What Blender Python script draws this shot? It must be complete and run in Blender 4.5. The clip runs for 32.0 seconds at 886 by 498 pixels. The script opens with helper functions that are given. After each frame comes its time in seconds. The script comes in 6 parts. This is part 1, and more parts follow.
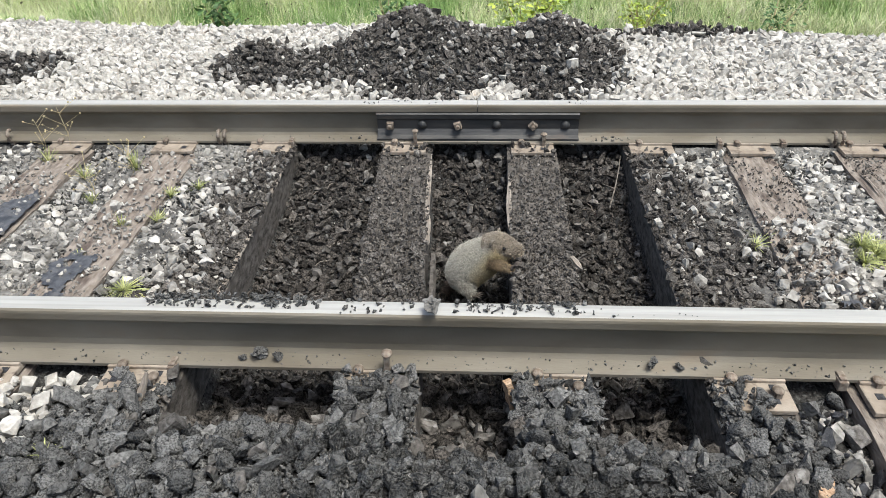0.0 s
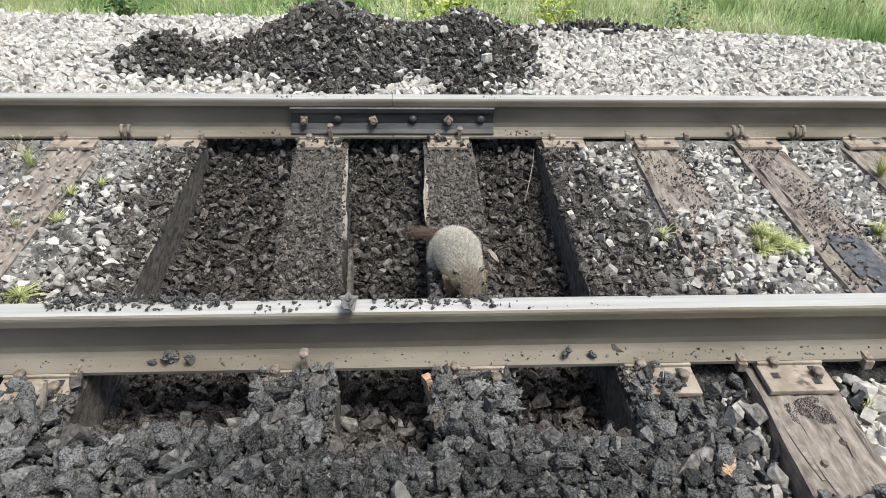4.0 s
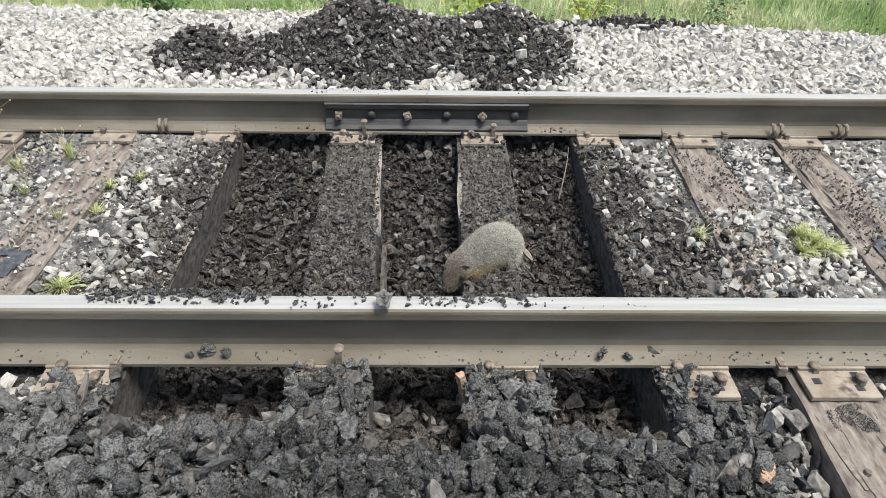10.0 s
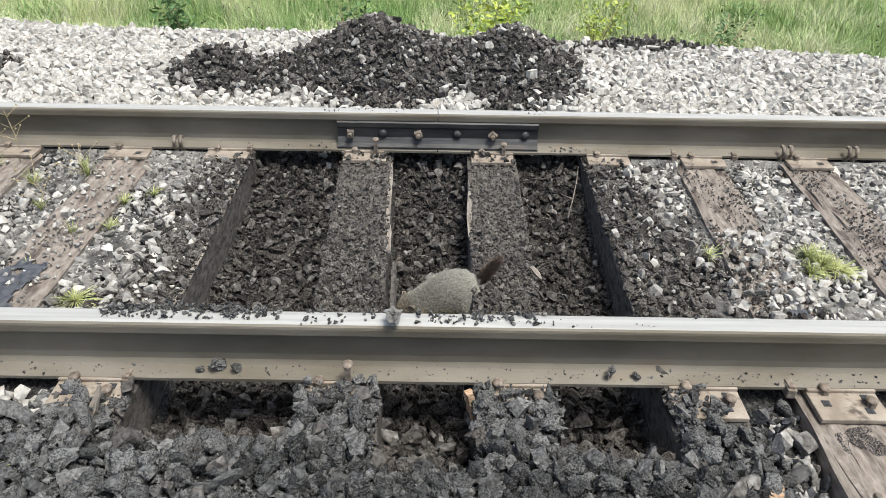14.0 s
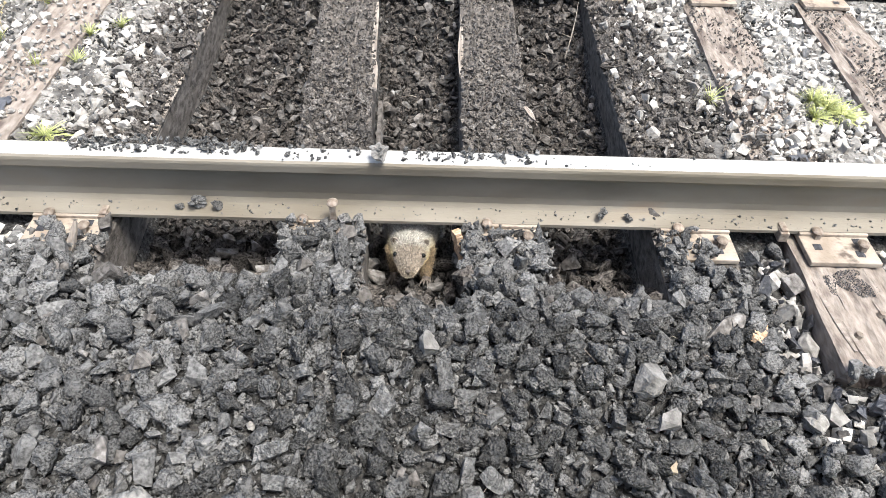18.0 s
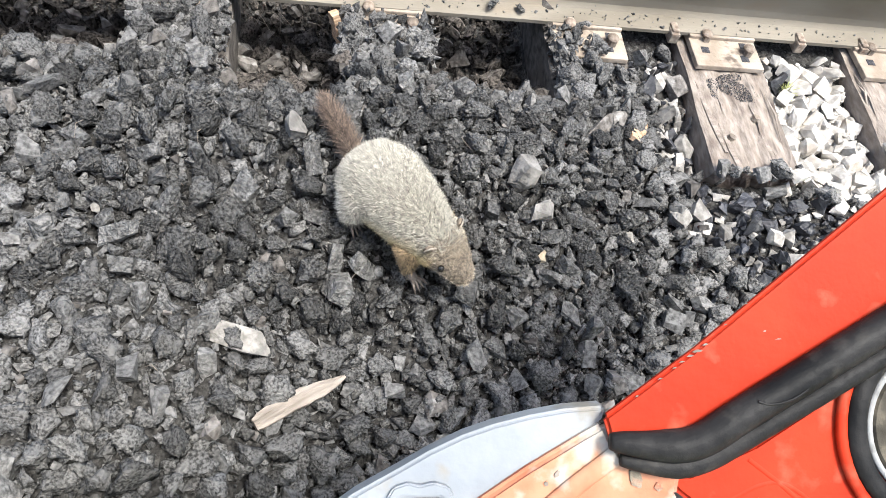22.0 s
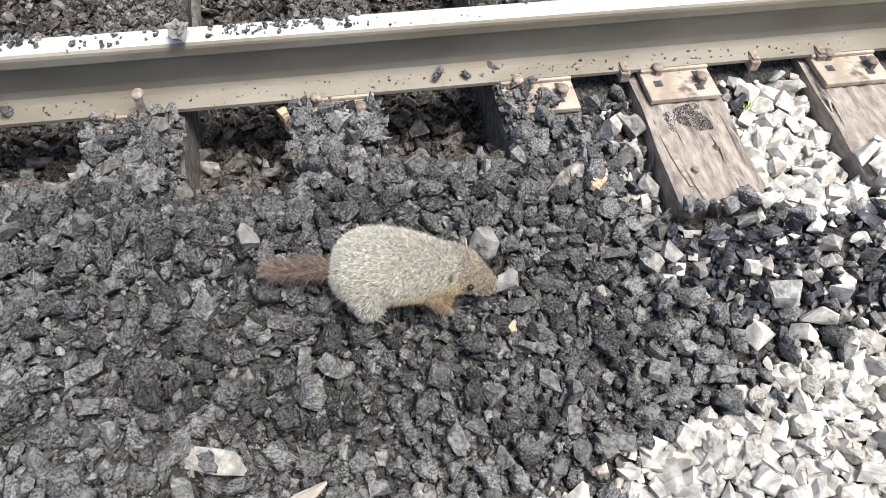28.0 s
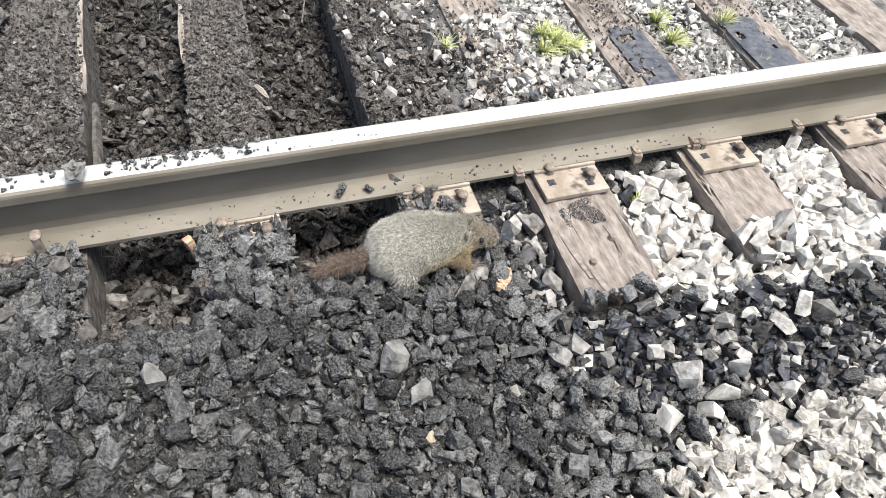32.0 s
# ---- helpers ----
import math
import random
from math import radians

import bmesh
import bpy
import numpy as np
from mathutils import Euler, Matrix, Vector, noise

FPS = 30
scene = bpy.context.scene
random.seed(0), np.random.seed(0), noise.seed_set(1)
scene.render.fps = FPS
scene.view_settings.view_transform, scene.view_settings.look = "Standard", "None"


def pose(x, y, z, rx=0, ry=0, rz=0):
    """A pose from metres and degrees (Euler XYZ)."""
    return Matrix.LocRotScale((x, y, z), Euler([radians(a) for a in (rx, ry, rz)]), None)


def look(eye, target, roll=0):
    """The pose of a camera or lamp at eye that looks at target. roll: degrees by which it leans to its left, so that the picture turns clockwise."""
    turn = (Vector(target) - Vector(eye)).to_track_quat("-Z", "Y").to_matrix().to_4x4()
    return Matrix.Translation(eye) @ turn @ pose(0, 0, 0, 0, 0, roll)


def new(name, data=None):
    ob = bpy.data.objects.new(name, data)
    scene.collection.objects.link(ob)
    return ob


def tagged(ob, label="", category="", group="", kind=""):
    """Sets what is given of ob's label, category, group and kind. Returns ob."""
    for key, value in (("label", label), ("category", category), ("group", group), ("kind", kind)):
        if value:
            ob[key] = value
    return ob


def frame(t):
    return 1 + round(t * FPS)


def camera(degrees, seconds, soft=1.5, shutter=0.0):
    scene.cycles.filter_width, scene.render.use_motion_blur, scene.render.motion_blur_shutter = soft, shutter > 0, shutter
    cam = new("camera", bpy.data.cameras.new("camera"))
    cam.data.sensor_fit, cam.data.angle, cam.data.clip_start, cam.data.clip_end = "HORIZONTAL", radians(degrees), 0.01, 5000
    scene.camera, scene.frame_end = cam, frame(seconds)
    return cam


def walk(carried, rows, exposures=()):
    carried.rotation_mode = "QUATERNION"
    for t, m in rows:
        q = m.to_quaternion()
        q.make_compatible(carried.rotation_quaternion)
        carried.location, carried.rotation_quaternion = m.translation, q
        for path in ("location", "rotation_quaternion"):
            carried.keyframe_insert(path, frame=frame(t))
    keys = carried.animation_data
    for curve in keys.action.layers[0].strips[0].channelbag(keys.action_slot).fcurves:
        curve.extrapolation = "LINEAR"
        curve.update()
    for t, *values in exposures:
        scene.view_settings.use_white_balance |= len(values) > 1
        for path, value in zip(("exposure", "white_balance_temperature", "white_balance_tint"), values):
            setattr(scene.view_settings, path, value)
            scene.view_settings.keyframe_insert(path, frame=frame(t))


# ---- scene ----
import itertools

cam = camera(65.0, 32.0, soft=0.55)
PATH = [
    (0, (0.032, -1.515, 1.415), (-0.082, 0.142, 0.301), -1.5),
    (0.5, (0.031, -1.516, 1.423), (-0.062, 0.165, 0.342), 0.4),
    (1, (0.044, -1.517, 1.43), (-0.055, 0.165, 0.352), -0.8),
    (1.5, (0.049, -1.514, 1.429), (0.009, 0.174, 0.357), -1.1),
    (2, (0.044, -1.501, 1.437), (0.122, 0.189, 0.37), -0.5),
    (2.5, (0.046, -1.476, 1.411), (0.186, 0.185, 0.306), 1.1),
    (3, (0.053, -1.505, 1.424), (0.194, 0.142, 0.297), 1.8),
    (3.5, (0.049, -1.506, 1.422), (0.231, 0.144, 0.307), 3.0),
    (4, (0.045, -1.51, 1.418), (0.157, 0.137, 0.289), 1.7),
    (4.5, (0.047, -1.503, 1.415), (0.172, 0.117, 0.249), 2.4),
    (6.5, (0.043, -1.499, 1.415), (0.145, 0.132, 0.262), 0.8),
    (7, (0.039, -1.499, 1.414), (0.136, 0.135, 0.265), 0.7),
    (7.5, (0.046, -1.498, 1.42), (0.148, 0.141, 0.278), 0.6),
    (8, (0.032, -1.495, 1.417), (0.139, 0.146, 0.278), 1.3),
    (8.5, (0.039, -1.501, 1.42), (0.107, 0.15, 0.294), 2.0),
    (9, (0.029, -1.5, 1.415), (0.094, 0.129, 0.257), 2.1),
    (9.5, (0.018, -1.497, 1.416), (0.066, 0.139, 0.267), 1.5),
    (10, (0.021, -1.499, 1.42), (0.056, 0.142, 0.278), 1.0),
    (10.5, (0.022, -1.501, 1.418), (0.06, 0.144, 0.281), 0.8),
    (11, (0.015, -1.5, 1.423), (0.031, 0.148, 0.291), 0.2),
    (11.5, (0.019, -1.503, 1.425), (0.042, 0.151, 0.3), 0.1),
    (12, (0.023, -1.507, 1.429), (0.055, 0.146, 0.303), 0.8),
    (12.5, (0.013, -1.509, 1.427), (0.03, 0.157, 0.32), 0.7),
    (13, (0.015, -1.512, 1.426), (0.013, 0.16, 0.329), 0.1),
    (13.5, (0.018, -1.512, 1.431), (0.033, 0.159, 0.332), 1.1),
    (15.5, (0.021, -1.513, 1.418), (0.003, 0.109, 0.249), 0.4),
    (16, (0.019, -1.505, 1.395), (0.032, 0.031, 0.114), 2.1),
    (16.5, (0.019, -1.502, 1.383), (0.009, 0.017, 0.082), 1.3),
    (17, (0.017, -1.501, 1.371), (0.04, -0.037, 0.009), 1.9),
    (17.5, (0.024, -1.5, 1.358), (0.086, -0.073, -0.043), 3.1),
    (18, (0.025, -1.485, 1.342), (0.071, -0.074, -0.075), 2.7),
    (18.5, (0.021, -1.501, 1.341), (0.069, -0.122, -0.107), 3.1),
    (19, (0.023, -1.503, 1.336), (0.059, -0.174, -0.158), 3.0),
    (19.5, (0.022, -1.51, 1.332), (0.062, -0.203, -0.181), 3.4),
    (20, (0.03, -1.505, 1.325), (0.085, -0.215, -0.202), 3.8),
    (20.5, (0.057, -1.513, 1.305), (0.143, -0.255, -0.247), 5.1),
    (20.6, (0.056, -1.507, 1.3), (0.2, -0.286, -0.277), 7.8),
    (21, (0.067, -1.511, 1.279), (0.241, -0.319, -0.318), 8.8),
    (21.5, (0.088, -1.525, 1.257), (0.318, -0.394, -0.376), 11.8),
    (22, (0.099, -1.51, 1.228), (0.43, -0.489, -0.46), 16.7),
    (22.5, (0.099, -1.521, 1.214), (0.421, -0.539, -0.499), 16.6),
    (23, (0.097, -1.525, 1.212), (0.382, -0.531, -0.5), 14.3),
    (23.5, (0.096, -1.523, 1.21), (0.374, -0.534, -0.505), 13.9),
    (24, (0.088, -1.494, 1.223), (0.395, -0.536, -0.506), 15.6),
    (24.5, (0.093, -1.485, 1.231), (0.354, -0.509, -0.496), 12.9),
    (26.5, (0.205, -1.458, 1.251), (0.513, -0.504, -0.479), 9.9),
    (27, (0.222, -1.441, 1.274), (0.506, -0.439, -0.434), 5.9),
    (27.5, (0.238, -1.438, 1.286), (0.496, -0.354, -0.375), 3.3),
    (28, (0.24, -1.432, 1.298), (0.492, -0.33, -0.352), 4.0),
    (28.5, (0.247, -1.445, 1.288), (0.501, -0.353, -0.368), 5.3),
    (29, (0.237, -1.428, 1.308), (0.51, -0.324, -0.337), 5.8),
    (29.5, (0.222, -1.42, 1.34), (0.479, -0.204, -0.228), 4.4),
    (30, (0.246, -1.42, 1.349), (0.543, -0.219, -0.222), 5.1),
    (30.5, (0.238, -1.42, 1.354), (0.562, -0.22, -0.213), 5.2),
    (31, (0.25, -1.42, 1.362), (0.581, -0.184, -0.175), 4.3),
    (31.5, (0.272, -1.416, 1.368), (0.633, -0.153, -0.14), 3.4),
    (32, (0.303, -1.417, 1.368), (0.771, -0.172, -0.126), 4.9),
]
walk(cam, [(t, look(eye, target, roll)) for t, eye, target, roll in PATH],
     exposures=[(0, 0.96, 6280, 4.5), (14, 0.96, 6280, 4.5), (16, 1.32, 6280, 5.5), (17, 1.70, 6280, 7), (24, 1.86, 6280, 7), (26.5, 1.68, 6280, 6.5), (30, 1.56, 6280, 6.5), (32, 1.48, 6280, 6.5)])

# ---- world and light ----
world = bpy.data.worlds.new("sky")
scene.world = world
world.use_nodes = True
_n = world.node_tree.nodes
_sky = _n.new("ShaderNodeTexSky")
_sky.sky_type = "NISHITA"
_sky.sun_disc = False
_sky.sun_elevation = radians(73)
_sky.sun_rotation = radians(124)
_sky.air_density, _sky.dust_density, _sky.ozone_density = 1.0, 4.5, 0.5
world.node_tree.links.new(_sky.outputs[0], _n["Background"].inputs[0])
_n["Background"].inputs[1].default_value = 0.112
sun = new("sun", bpy.data.lights.new("sun", "SUN"))
sun.data.energy, sun.data.angle, sun.data.color = 2.1, radians(20), (1.0, 0.975, 0.94)
sun.matrix_world = look((2.3, -1.6, 8.0), (0, 0, 0))


# ---- materials ----
def mat(name, dark, light, scale=20.0, rough=0.85, metal=0.0, bump=0.3, bump_scale=60.0, island=0.0, spots=None, detail=6.0, per_object=0.0, lo=0.35, hi=0.65, stretch=(1, 1, 1), depth=0.01):
    """A worn surface: two colours mixed by noise at two scales, with an optional third colour in patches."""
    m = bpy.data.materials.new(name)
    m.use_nodes = True
    t = m.node_tree
    N, L = t.nodes, t.links
    b = N["Principled BSDF"]
    b.inputs["Roughness"].default_value, b.inputs["Metallic"].default_value = rough, metal
    b.inputs["Specular IOR Level"].default_value = 0.5 if rough < 0.7 else 0.12
    co = N.new("ShaderNodeTexCoord")
    mp = N.new("ShaderNodeMapping")
    mp.inputs["Scale"].default_value = stretch
    L.new(co.outputs["Object"], mp.inputs[0])
    n1 = N.new("ShaderNodeTexNoise")
    n1.inputs["Scale"].default_value, n1.inputs["Detail"].default_value = scale, detail
    L.new(mp.outputs[0], n1.inputs["Vector"])
    r = N.new("ShaderNodeValToRGB")
    r.color_ramp.elements[0].position, r.color_ramp.elements[1].position = lo, hi
    r.color_ramp.elements[0].color, r.color_ramp.elements[1].color = (*dark, 1), (*light, 1)
    L.new(n1.outputs[0], r.inputs[0])
    colour = r.outputs[0]
    if spots:
        c3, sscale, s0, s1 = spots
        n3 = N.new("ShaderNodeTexNoise")
        n3.inputs["Scale"].default_value, n3.inputs["Detail"].default_value = sscale, 5
        L.new(mp.outputs[0], n3.inputs["Vector"])
        r3 = N.new("ShaderNodeMapRange")
        r3.inputs[1].default_value, r3.inputs[2].default_value = s0, s1
        L.new(n3.outputs[0], r3.inputs[0])
        mx = N.new("ShaderNodeMix")
        mx.data_type = "RGBA"
        L.new(r3.outputs[0], mx.inputs[0])
        L.new(colour, mx.inputs[6])
        mx.inputs[7].default_value = (*c3, 1)
        colour = mx.outputs[2]
    if island or per_object:
        g = N.new("ShaderNodeNewGeometry") if island else N.new("ShaderNodeObjectInfo")
        out = g.outputs["Random Per Island"] if island else g.outputs["Random"]
        k = island or per_object
        mr = N.new("ShaderNodeMapRange")
        mr.inputs[3].default_value, mr.inputs[4].default_value = 1 - k, 1 + k
        L.new(out, mr.inputs[0])
        hs = N.new("ShaderNodeHueSaturation")
        L.new(colour, hs.inputs["Color"])
        L.new(mr.outputs[0], hs.inputs["Value"])
        colour = hs.outputs[0]
    L.new(colour, b.inputs["Base Color"])
    if bump:
        n2 = N.new("ShaderNodeTexNoise")
        n2.inputs["Scale"].default_value, n2.inputs["Detail"].default_value = bump_scale, 8
        L.new(mp.outputs[0], n2.inputs["Vector"])
        bp = N.new("ShaderNodeBump")
        bp.inputs["Strength"].default_value, bp.inputs["Distance"].default_value = bump, depth
        L.new(n2.outputs[0], bp.inputs["Height"])
        L.new(bp.outputs[0], b.inputs["Normal"])
    return m


# Soil kept darker than the clods to paint the shade in their gaps.
M_SOIL = mat("gap_dark_soil", (0.012, 0.0112, 0.0104), (0.062, 0.059, 0.055), 90, 1.0, bump=1.0, bump_scale=130, spots=((0.12, 0.117, 0.11), 80, 0.57, 0.70))
M_CLOD = mat("dirt_clod", (0.036, 0.0350, 0.0334), (0.143, 0.1395, 0.1334), 210, 1.0, bump=1.0, bump_scale=150, island=0.42, spots=((0.165, 0.161, 0.154), 36, 0.54, 0.68), depth=0.009, detail=8.0, lo=0.36, hi=0.60)
M_CLODP = mat("dirt_clod_single", (0.036, 0.0350, 0.0334), (0.143, 0.1395, 0.1334), 10.5, 1.0, bump=1.0, bump_scale=7.5, per_object=0.42, spots=((0.165, 0.161, 0.154), 1.8, 0.54, 0.68), depth=0.045, detail=8.0, lo=0.36, hi=0.60)
M_SHARD = mat("broken_dark_stone", (0.056, 0.0543, 0.0515), (0.165, 0.1606, 0.153), 110, 0.95, bump=0.9, bump_scale=190, island=0.32, spots=((0.185, 0.180, 0.171), 70, 0.56, 0.70), depth=0.004, detail=9.0, lo=0.34, hi=0.66)
M_SHARDP = mat("broken_dark_stone_single", (0.056, 0.0543, 0.0515), (0.165, 0.1606, 0.153), 5.5, 0.95, bump=0.9, bump_scale=9.5, per_object=0.32, spots=((0.185, 0.180, 0.171), 3.5, 0.56, 0.70), depth=0.020, detail=9.0, lo=0.34, hi=0.66)
# Clods on the pit floors: darker and browner than M_CLOD.
M_PITCLOD = mat("dark_pit_clod", (0.018, 0.0158, 0.0140), (0.085, 0.0755, 0.067), 140, 1.0, bump=1.0, bump_scale=170, island=0.5, spots=((0.145, 0.128, 0.114), 48, 0.56, 0.70), depth=0.005, detail=10.0, lo=0.38, hi=0.60)
M_EARTH = mat("brown_black_earth", (0.034, 0.0302, 0.0268), (0.135, 0.122, 0.109), 160, 1.0, bump=1.0, bump_scale=200, island=0.45, spots=((0.19, 0.174, 0.156), 40, 0.56, 0.70), depth=0.005, detail=9.0, lo=0.36, hi=0.62)
M_PALE = mat("limestone_ballast", (0.285, 0.265, 0.234), (0.52, 0.495, 0.45), 40, 0.95, bump=0.8, bump_scale=110, island=0.24, spots=((0.27, 0.232, 0.19), 18, 0.58, 0.74), depth=0.004)
M_PALEP = mat("limestone_ballast_single", (0.25, 0.229, 0.197), (0.45, 0.422, 0.375), 2.2, 0.95, bump=0.8, bump_scale=6, per_object=0.24, spots=((0.27, 0.228, 0.182), 1.2, 0.57, 0.74), depth=0.014)
M_DUSTY = mat("dusty_stone", (0.16, 0.149, 0.133), (0.34, 0.322, 0.295), 40, 0.95, bump=0.8, bump_scale=110, island=0.4, spots=((0.11, 0.102, 0.092), 18, 0.56, 0.7), depth=0.006)
M_TAR = mat("tarred_stone", (0.009, 0.009, 0.011), (0.034, 0.035, 0.041), 70, 0.55, bump=0.9, bump_scale=160, island=0.5, spots=((0.13, 0.126, 0.12), 40, 0.58, 0.70), depth=0.004)
M_OIL = mat("oil_soaked_wood", (0.030, 0.031, 0.035), (0.085, 0.085, 0.090), 40, 0.5, bump=0.5, bump_scale=60, spots=((0.10, 0.095, 0.092), 30, 0.54, 0.66), depth=0.004, detail=9.0)
M_GRIT = mat("limestone_dust", (0.15, 0.139, 0.123), (0.33, 0.312, 0.282), 70, 1.0, bump=1.0, bump_scale=110, spots=((0.09, 0.084, 0.076), 22, 0.52, 0.66))
M_DUST = mat("brown_dust", (0.115, 0.108, 0.098), (0.25, 0.238, 0.218), 55, 1.0, bump=1.0, bump_scale=110, spots=((0.075, 0.071, 0.066), 7, 0.52, 0.64))
M_TIE = mat("weathered_tie", (0.143, 0.116, 0.096), (0.292, 0.254, 0.217), 20, 0.98, bump=0.7, bump_scale=40, stretch=(2.6, 1.0, 2.6), spots=((0.095, 0.075, 0.064), 6.0, 0.53, 0.66), depth=0.009, lo=0.30, hi=0.70, detail=12.0)
M_TIEDARK = mat("creosote_tie", (0.050, 0.044, 0.038), (0.148, 0.133, 0.118), 26, 0.95, bump=0.7, bump_scale=70, stretch=(2.2, 1.2, 2.2), spots=((0.10, 0.088, 0.076), 9, 0.52, 0.66), depth=0.007, detail=12.0)
M_RAIL = mat("rail_steel_rust", (0.138, 0.119, 0.091), (0.200, 0.179, 0.145), 5, 0.72, 0.15, bump=0.12, bump_scale=120, stretch=(0.5, 1.5, 1.5), spots=((0.20, 0.155, 0.11), 5, 0.66, 0.85))
M_HEAD = mat("polished_rail_head", (0.30, 0.291, 0.27), (0.39, 0.379, 0.353), 10, 0.66, 0.10, bump=0.05, bump_scale=200, stretch=(0.15, 6, 6), spots=((0.30, 0.28, 0.25), 10, 0.60, 0.8))
M_BAR = mat("oiled_joint_bar", (0.030, 0.030, 0.031), (0.070, 0.067, 0.064), 12, 0.55, 0.3, bump=0.2, bump_scale=100, stretch=(0.4, 2, 2), spots=((0.11, 0.075, 0.055), 9, 0.62, 0.8))
M_PLATE = mat("rusty_plate", (0.23, 0.187, 0.145), (0.35, 0.30, 0.245), 14, 0.85, 0.1, bump=0.35, bump_scale=90, spots=((0.11, 0.088, 0.072), 22, 0.56, 0.7))
M_SPIKE = mat("spike_iron", (0.15, 0.115, 0.09), (0.30, 0.26, 0.215), 60, 0.75, 0.35, bump=0.3, bump_scale=150, per_object=0.25)
M_WOOD = mat("splintered_wood", (0.28, 0.17, 0.10), (0.52, 0.38, 0.26), 18, 0.85, bump=0.8, bump_scale=50, stretch=(5, 5, 0.7), per_object=0.2)
M_STICK = mat("grey_wood_splinter", (0.17, 0.143, 0.117), (0.31, 0.270, 0.228), 18, 0.85, bump=0.8, bump_scale=40, stretch=(0.6, 6, 6))
M_GROUND = mat("field_soil", (0.19, 0.21, 0.085), (0.30, 0.32, 0.14), 3, 0.95, bump=0.6, bump_scale=12, depth=0.05)
M_GRASS = mat("meadow_grass", (0.36, 0.41, 0.17), (0.58, 0.605, 0.34), 1.6, 0.7, bump=0, island=0.3, spots=((0.52, 0.50, 0.35), 2.3, 0.52, 0.72), lo=0.3, hi=0.7)
M_LUSH = mat("lush_grass", (0.13, 0.225, 0.065), (0.27, 0.37, 0.135), 2.0, 0.7, bump=0, island=0.3)
M_STRAW = mat("straw_grass", (0.42, 0.40, 0.27), (0.62, 0.59, 0.44), 2.0, 0.8, bump=0, island=0.3)
M_SEED = mat("brown_seed_head", (0.035, 0.030, 0.020), (0.10, 0.085, 0.05), 30, 0.9, bump=0, island=0.3)
M_WEED = mat("fresh_weed", (0.24, 0.27, 0.085), (0.42, 0.43, 0.17), 20, 0.6, bump=0, per_object=0.3)
M_DRY = mat("dry_stalk", (0.30, 0.24, 0.13), (0.45, 0.38, 0.22), 20, 0.8, bump=0)
M_BUSH = mat("yellow_green_shrub", (0.22, 0.30, 0.03), (0.42, 0.46, 0.06), 6, 0.6, bump=0, island=0.3)
M_DARKBUSH = mat("dark_shrub", (0.04, 0.09, 0.025), (0.10, 0.19, 0.05), 6, 0.6, bump=0, island=0.3)


# ---- small builders ----
def part(name, bm, material, parent=None, label="", smooth=False):
    me = bpy.data.meshes.new(name)
    bm.to_mesh(me)
    bm.free()
    me.materials.append(material)
    if smooth:
        me.shade_smooth()
    ob = new(name, me)
    if parent is not None:
        ob.parent = parent
    return tagged(ob, label)


def thing(name, label, category, at=None, group="", kind=""):
    e = new(name)
    e.empty_display_size = 0.05
    if at is not None:
        e.matrix_basis = at
    return tagged(e, label, category, group, kind)


def raw_mesh(name, verts, tris, material, smooth=False):
    """A mesh from arrays of vertices and triangles that a formula has made."""
    me = bpy.data.meshes.new(name)
    me.vertices.add(len(verts))
    me.vertices.foreach_set("co", np.ascontiguousarray(verts, dtype=np.float32).ravel())
    me.loops.add(len(tris) * 3)
    me.loops.foreach_set("vertex_index", np.ascontiguousarray(tris, dtype=np.int32).ravel())
    me.polygons.add(len(tris))
    me.polygons.foreach_set("loop_start", np.arange(0, len(tris) * 3, 3, dtype=np.int32))
    me.update(calc_edges=True)
    me.validate()
    me.materials.append(material)
    if smooth:
        me.shade_smooth()
    else:
        me.shade_flat()
    return me


def box(bm, x0, x1, y0, y1, z0, z1, bevel=0.0, m=None):
    r = bmesh.ops.create_cube(bm, size=1)
    vs = r["verts"]
    bmesh.ops.transform(bm, matrix=Matrix.LocRotScale(((x0 + x1) / 2, (y0 + y1) / 2, (z0 + z1) / 2), None, (x1 - x0, y1 - y0, z1 - z0)), verts=vs)
    if bevel:
        es = list({e for v in vs for e in v.link_edges})
        out = bmesh.ops.bevel(bm, geom=es, offset=bevel, segments=2, affect="EDGES", profile=0.6)
        vs = list({v for f in out["faces"] for v in f.verts} | {v for v in vs if v.is_valid})
    if m is not None:
        bmesh.ops.transform(bm, matrix=m, verts=vs)
    return vs


def tube(bm, pts, radii, sides=8, flat=1.0, caps=True):
    """A round bar through points, with a radius at each."""
    rings = []
    pts = [Vector(p) for p in pts]
    for i, p in enumerate(pts):
        d = (pts[min(i + 1, len(pts) - 1)] - pts[max(i - 1, 0)]).normalized()
        a = d.cross(Vector((0, 0, 1)))
        if a.length < 0.05:
            a = d.cross(Vector((0, 1, 0)))
        a.normalize()
        c = a.cross(d)
        rings.append([bm.verts.new(p + radii[i] * (a * math.cos(2 * math.pi * k / sides) + c * flat * math.sin(2 * math.pi * k / sides))) for k in range(sides)])
    for r0, r1 in zip(rings, rings[1:]):
        for k in range(sides):
            bm.faces.new((r0[k], r0[(k + 1) % sides], r1[(k + 1) % sides], r1[k]))
    if caps:
        bm.faces.new(rings[0][::-1])
        bm.faces.new(rings[-1])
    bmesh.ops.recalc_face_normals(bm, faces=bm.faces)


RNG = np.random.default_rng(7)


